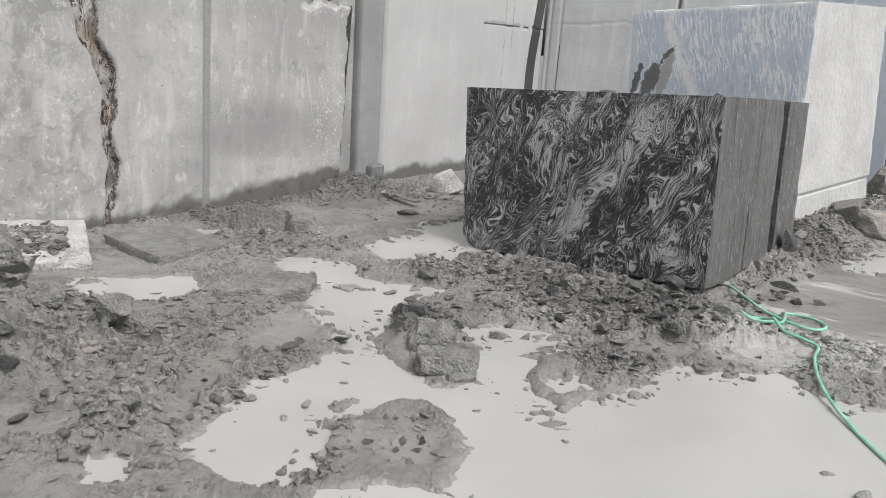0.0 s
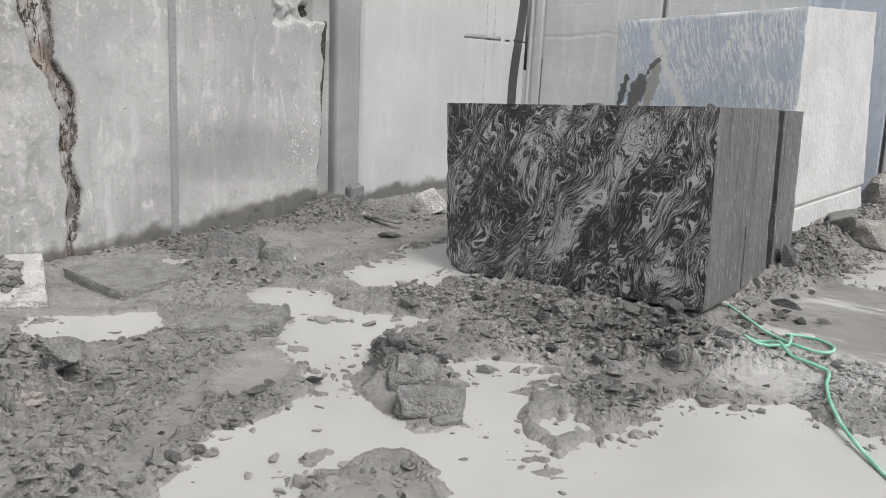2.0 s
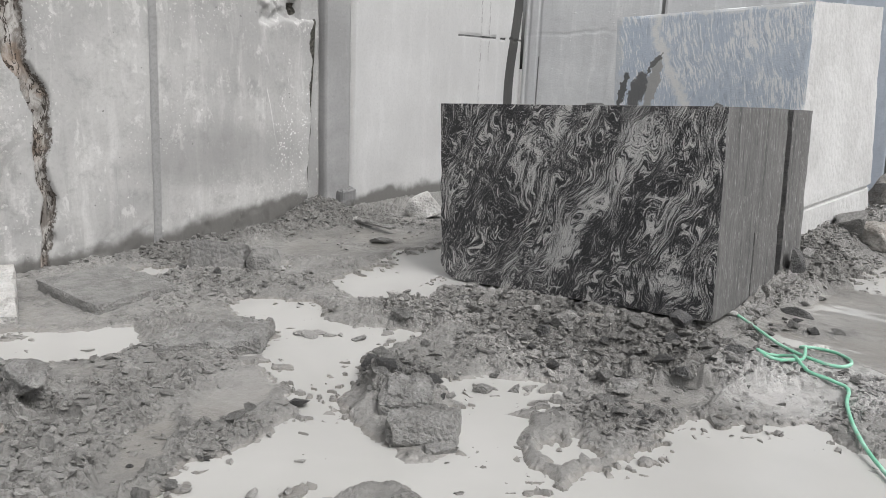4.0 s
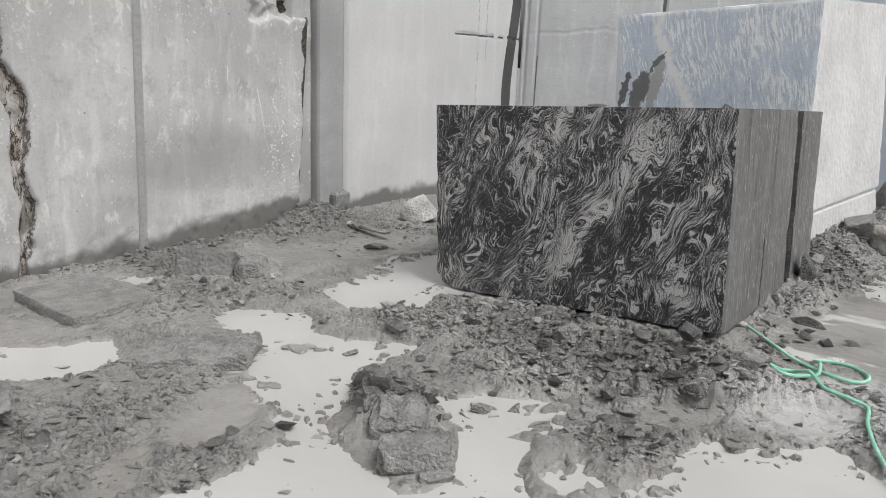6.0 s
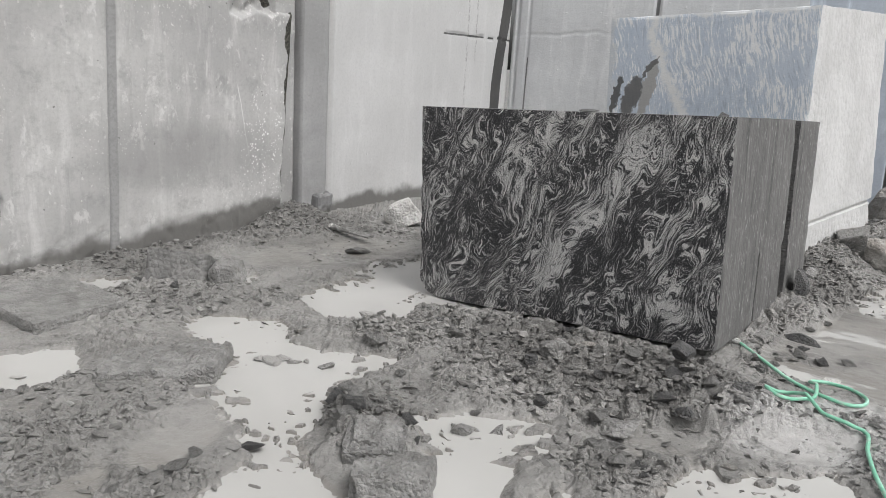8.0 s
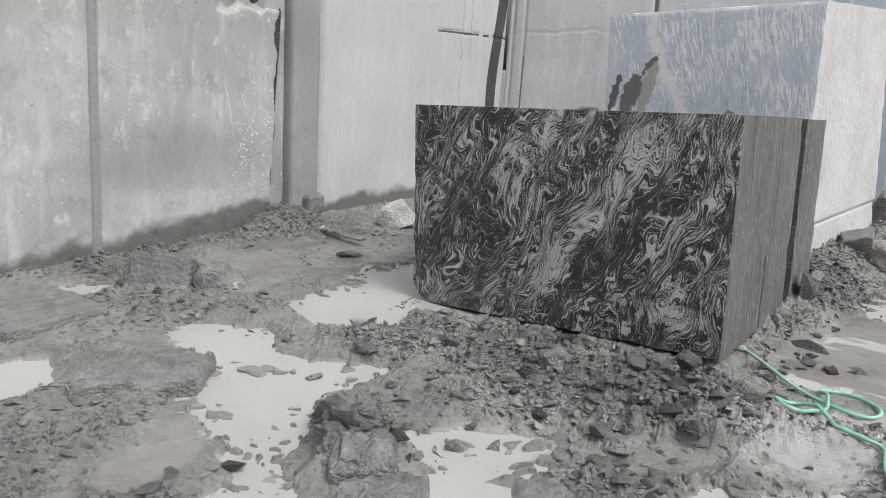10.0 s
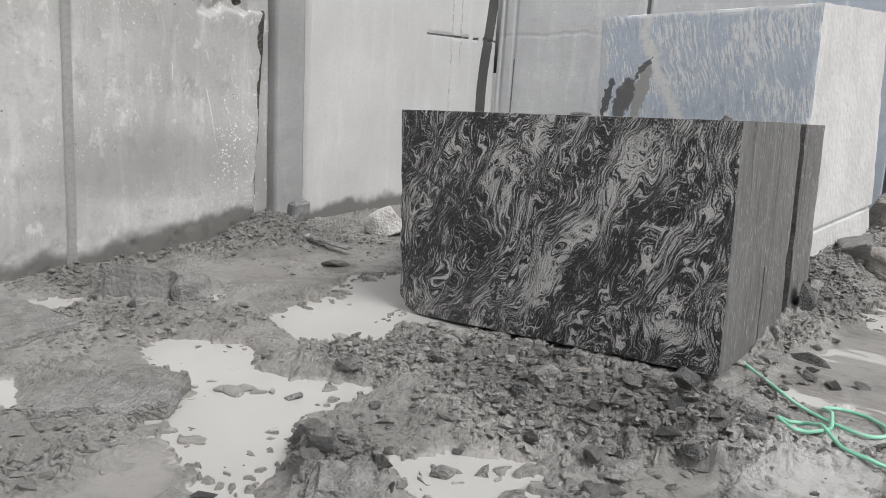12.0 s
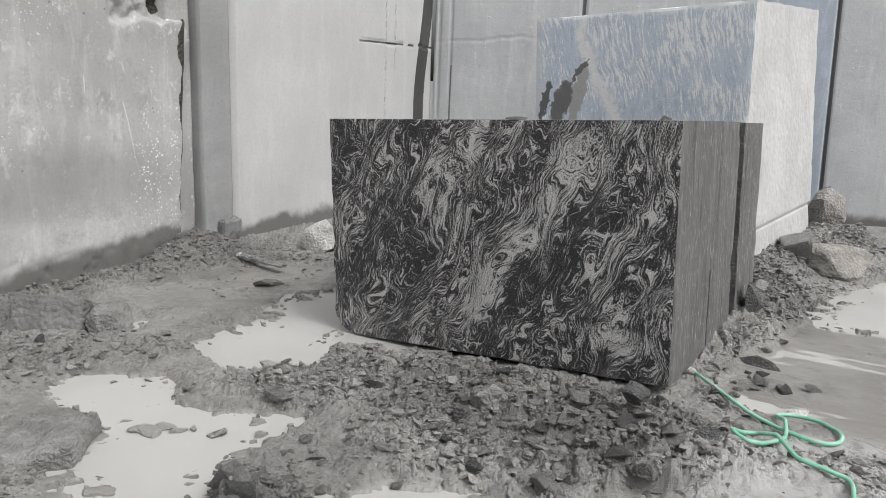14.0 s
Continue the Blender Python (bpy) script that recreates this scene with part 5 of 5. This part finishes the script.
# ---------------------------------------------------------------- chips and clods, too many to count
def scatter(name, count, seed, lo, hi, label, everywhere=0.0, flat=0.6, material=None, round_=False, shallow=False, area=None, spin=6.283):
    r = np.random.RandomState(seed)
    x, y = r.uniform(-2.9, 5.2, count * 20), r.uniform(2.2, 8.7, count * 20)
    dens = np.zeros_like(x)
    for cx, cy, a, b, turn, share in area or CHIPS:
        dens = np.maximum(dens, share * step(0.25, 0.8, blob(x, y, cx, cy, a * 1.25, b * 1.25, turn)))
    dens = np.maximum(dens, everywhere * step(0.0, 0.5, fbm(x, y, 1.9, 3, 61)))
    if not round_:      # sharp chips lie round the blocks, not on the left bank
        dens = dens * np.maximum(step(-0.5, 0.1, x), step(6.5, 7.2, y))
    for cx, cy, a, b, turn in SMOOTH:
        dens = dens * (1 - 0.85 * step(0.25, 0.6, blob(x, y, cx, cy, a * 1.2, b * 1.2, turn)))
    dens = dens * step(-0.05, 0.05, outline_distance(x, y, ROCK_FLOOR))
    if shallow:      # bits that stand out of the water close to the shore
        d = pool_distance(x, y)
        dens = np.exp(d / 0.07) * (d < 0.0) * step(-0.1, 0.3, fbm(x, y, 3.0, 3, 65)) * step(-0.8, 0.2, outline_distance(x, y, ROCK_FLOOR))
    ok = r.uniform(0, 1, len(x)) < dens * 0.9
    x, y = x[ok], y[ok]
    z = np.full_like(x, WATER - 0.003) if shallow else ground_height(x, y)
    inv = np.array(BLOCK.inverted())
    loc = np.stack([x, y, z, np.ones_like(x)]).T @ inv.T
    ok = (z > WATER - 0.006) & ~((loc[:, 0] > -0.02) & (loc[:, 0] < 2.03 + 0.08 * loc[:, 1]) & (loc[:, 1] > 0.02) & (loc[:, 1] < 1.85))
    ok &= ~((loc[:, 0] > -0.2) & (loc[:, 0] < 1.1) & (loc[:, 1] > -0.13) & (loc[:, 1] < 0.1))
    x, y, z = x[ok][:count], y[ok][:count], z[ok][:count]
    n = len(x)
    bm = bmesh.new()
    bmesh.ops.create_icosphere(bm, subdivisions=1, radius=1.0)
    base = np.array([v.co[:] for v in bm.verts])
    tri = np.array([[v.index for v in f.verts] for f in bm.faces])
    bm.free()
    s = lo + (hi - lo) * r.uniform(0, 1, n) ** 2.6
    V = base[None] * (0.45 + 0.85 * r.uniform(0, 1, (n, len(base), 1))) * (1 + r.uniform(-0.3, 0.3, (n, len(base), 3)))
    V = V * (np.stack([r.uniform(0.8, 1.5, n), r.uniform(0.6, 1.1, n), r.uniform(0.35, 0.8, n) * flat / 0.6], 1) * s[:, None])[:, None, :]
    ax, az = r.uniform(-0.6, 0.6, n), r.uniform(-0.5 * spin, 0.5 * spin, n)
    c, q = np.cos(ax)[:, None], np.sin(ax)[:, None]
    Y, Z = V[..., 1] * c - V[..., 2] * q, V[..., 1] * q + V[..., 2] * c
    c, q = np.cos(az)[:, None], np.sin(az)[:, None]
    X, Y = V[..., 0] * c - Y * q, V[..., 0] * q + Y * c
    V = np.stack([X + x[:, None], Y + y[:, None], Z + (z + s * 0.12)[:, None]], 2).reshape(-1, 3)
    F = (tri[None] + (np.arange(n) * len(base))[:, None, None]).reshape(-1, 3)
    ob = link(name, V, F.tolist(), [material or M_RUBBLE], None, False)
    tagged(ob, label, "rubble", kind="stuff")


scatter("stone_chips", 2300, 5, 0.005, 0.034, "grey stone chips lying in the mud", 0.03, 0.34)
scatter("mud_clods", 30000, 6, 0.004, 0.028, "small wet mud clods on the quarry floor", 0.45, 0.5, M_CLOD, True)

scatter("puddle_crumbs", 1500, 8, 0.004, 0.026, "mud crumbs standing out of the shallow puddles", 0.0, 0.4, M_CLOD, True, True)
RUTS = [(-1.25, 3.15, 0.40, 0.75, 0, 0.8), (-1.75, 3.30, 0.5, 0.5, 20, 0.6), (-1.45, 4.0, 0.5, 0.22, 0, 0.5), (-0.85, 2.85, 0.2, 0.25, 0, 0.9)]
scatter("rut_clods", 2200, 9, 0.007, 0.032, "flattened mud clods pressed up by tracks", 0.0, 0.42, M_CLOD, True, False, RUTS, 0.9)


def slab_mud():
    """Crumbled mud lying on the pale slab."""
    r = np.random.RandomState(12)
    n = 1300
    u, v = r.uniform(-0.48, 0.24, n), r.normal(0.0, 0.10, n)
    u = u - 0.27 * (v + 0.0)
    s = 0.007 + 0.022 * r.uniform(0, 1, n) ** 2
    base = np.array([(x, y, z) for x in (-1, 1) for y in (-1, 1) for z in (-1, 1)], float)
    quad = np.array([(0, 1, 3, 2), (4, 6, 7, 5), (0, 4, 5, 1), (2, 3, 7, 6), (0, 2, 6, 4), (1, 5, 7, 3)])
    V = base[None] * (1 + r.uniform(-0.6, 0.3, (n, 8, 3))) * (s[:, None] * np.array([1.1, 0.9, 0.6]))[:, None, :]
    a = r.uniform(0, 6.28, n)
    c, q = np.cos(a)[:, None], np.sin(a)[:, None]
    V = np.stack([V[..., 0] * c - V[..., 1] * q + u[:, None], V[..., 0] * q + V[..., 1] * c + v[:, None], V[..., 2] + 0.125 + 0.03 * np.exp(-(v / 0.15) ** 2)[:, None]], 2)
    F = (quad[None] + (np.arange(n) * 8)[:, None, None]).reshape(-1, 4)
    ob = link("mud_crumbs", V.reshape(-1, 3), F.tolist(), [M_RUBBLE], None, False)
    ob.matrix_world = pose(-2.80, 4.95, -0.065, 9, 0, 13)
    tagged(ob, "crumbled wet mud lying on the pale slab", "mud", kind="stuff")


slab_mud()


# ---------------------------------------------------------------- hose
def tube(name, pts, radius, material, parent, sides=10, label=""):
    """A round tube along a smooth line through pts."""
    P = [Vector(p) for p in pts]
    line = []
    for i in range(len(P) - 1):
        a, b, c, d = P[max(i - 1, 0)], P[i], P[i + 1], P[min(i + 2, len(P) - 1)]
        for j in range(3):
            t = j / 3
            line.append(0.5 * ((2 * b) + (c - a) * t + (2 * a - 5 * b + 4 * c - d) * t * t + (3 * b - a - 3 * c + d) * t ** 3))
    line.append(P[-1])
    verts, faces = [], []
    for i, p in enumerate(line):
        w = (line[min(i + 1, len(line) - 1)] - line[max(i - 1, 0)]).normalized()
        s = w.cross(Vector((0, 0, 1))).normalized()
        u = s.cross(w)
        for k in range(sides):
            g = 2 * math.pi * k / sides
            verts.append(p + radius * (math.cos(g) * s + math.sin(g) * u))
    for i in range(len(line) - 1):
        for k in range(sides):
            a, b = i * sides + k, i * sides + (k + 1) % sides
            faces.append((a, b, b + sides, a + sides))
    faces += [tuple(range(sides))[::-1], tuple(range(len(verts) - sides, len(verts)))]
    return link(name, verts, faces, [material], None, True, parent, label)


HOSE = [(2.0, 5.12), (2.02, 4.83), (2.06, 4.63), (2.14, 4.46), (2.23, 4.37), (2.32, 4.38), (2.38, 4.48), (2.36, 4.60), (2.28, 4.68), (2.19, 4.66), (2.15, 4.53),
        (2.07, 4.39), (1.95, 4.28), (1.83, 4.24), (1.79, 4.32), (1.86, 4.41), (1.95, 4.42), (1.99, 4.33), (1.99, 4.17), (2.06, 4.08), (2.12, 4.02), (2.03, 3.86), (1.95, 3.65), (1.91, 3.42), (1.90, 3.0), (1.93, 2.4), (2.05, 1.6)]
OVER = tuple(0.03 if i in (10, 17) else 0.0 for i in range(len(HOSE)))
hose = new("hose")
hose.location = (2.0, 5.1, 0)


def lay_hose(plan, over, radius):
    """The hose's line, resting on the highest clods under it and lifted where it crosses itself."""
    line = []
    for i in range(len(plan) - 1):
        a, b, c, d = (np.array(plan[min(max(i + j, 0), len(plan) - 1)]) for j in (-1, 0, 1, 2))
        for t in np.arange(0, 1, 0.25):
            p = 0.5 * (2 * b + (c - a) * t + (2 * a - 5 * b + 4 * c - d) * t * t + (3 * b - a - 3 * c + d) * t ** 3)
            line.append((p[0], p[1], over[i] * (1 - t) + over[i + 1] * t))
    L = np.array(line)
    high = np.full(len(L), WATER)
    for dx in (-0.012, 0, 0.012):
        for dy in (-0.012, 0, 0.012):
            high = np.maximum(high, ground_height(L[:, 0] + dx, L[:, 1] + dy))
    pad = np.pad(high, 2, mode="edge")
    top = np.max([pad[i:i + len(L)] for i in range(5)], 0)
    pad = np.pad(top, 2, mode="edge")
    rest = np.mean([pad[i:i + len(L)] for i in range(5)], 0)
    return [(x - 2.0, y - 5.1, float(z) + radius * 0.8 + up) for (x, y, up), z in zip(line, rest)]


pts = lay_hose(HOSE, OVER, 0.009)
tube("pipe", pts, 0.009, M_HOSE, hose)
tube("cuff", [(-0.06, 0.05, pts[0][2] + 0.004), (-0.03, 0.03, pts[0][2] + 0.008), pts[0]], 0.017, M_CUFF, hose, label="whitish taped end")
tagged(hose, "mint-green plastic water hose in loose loops on the mud", "hose")
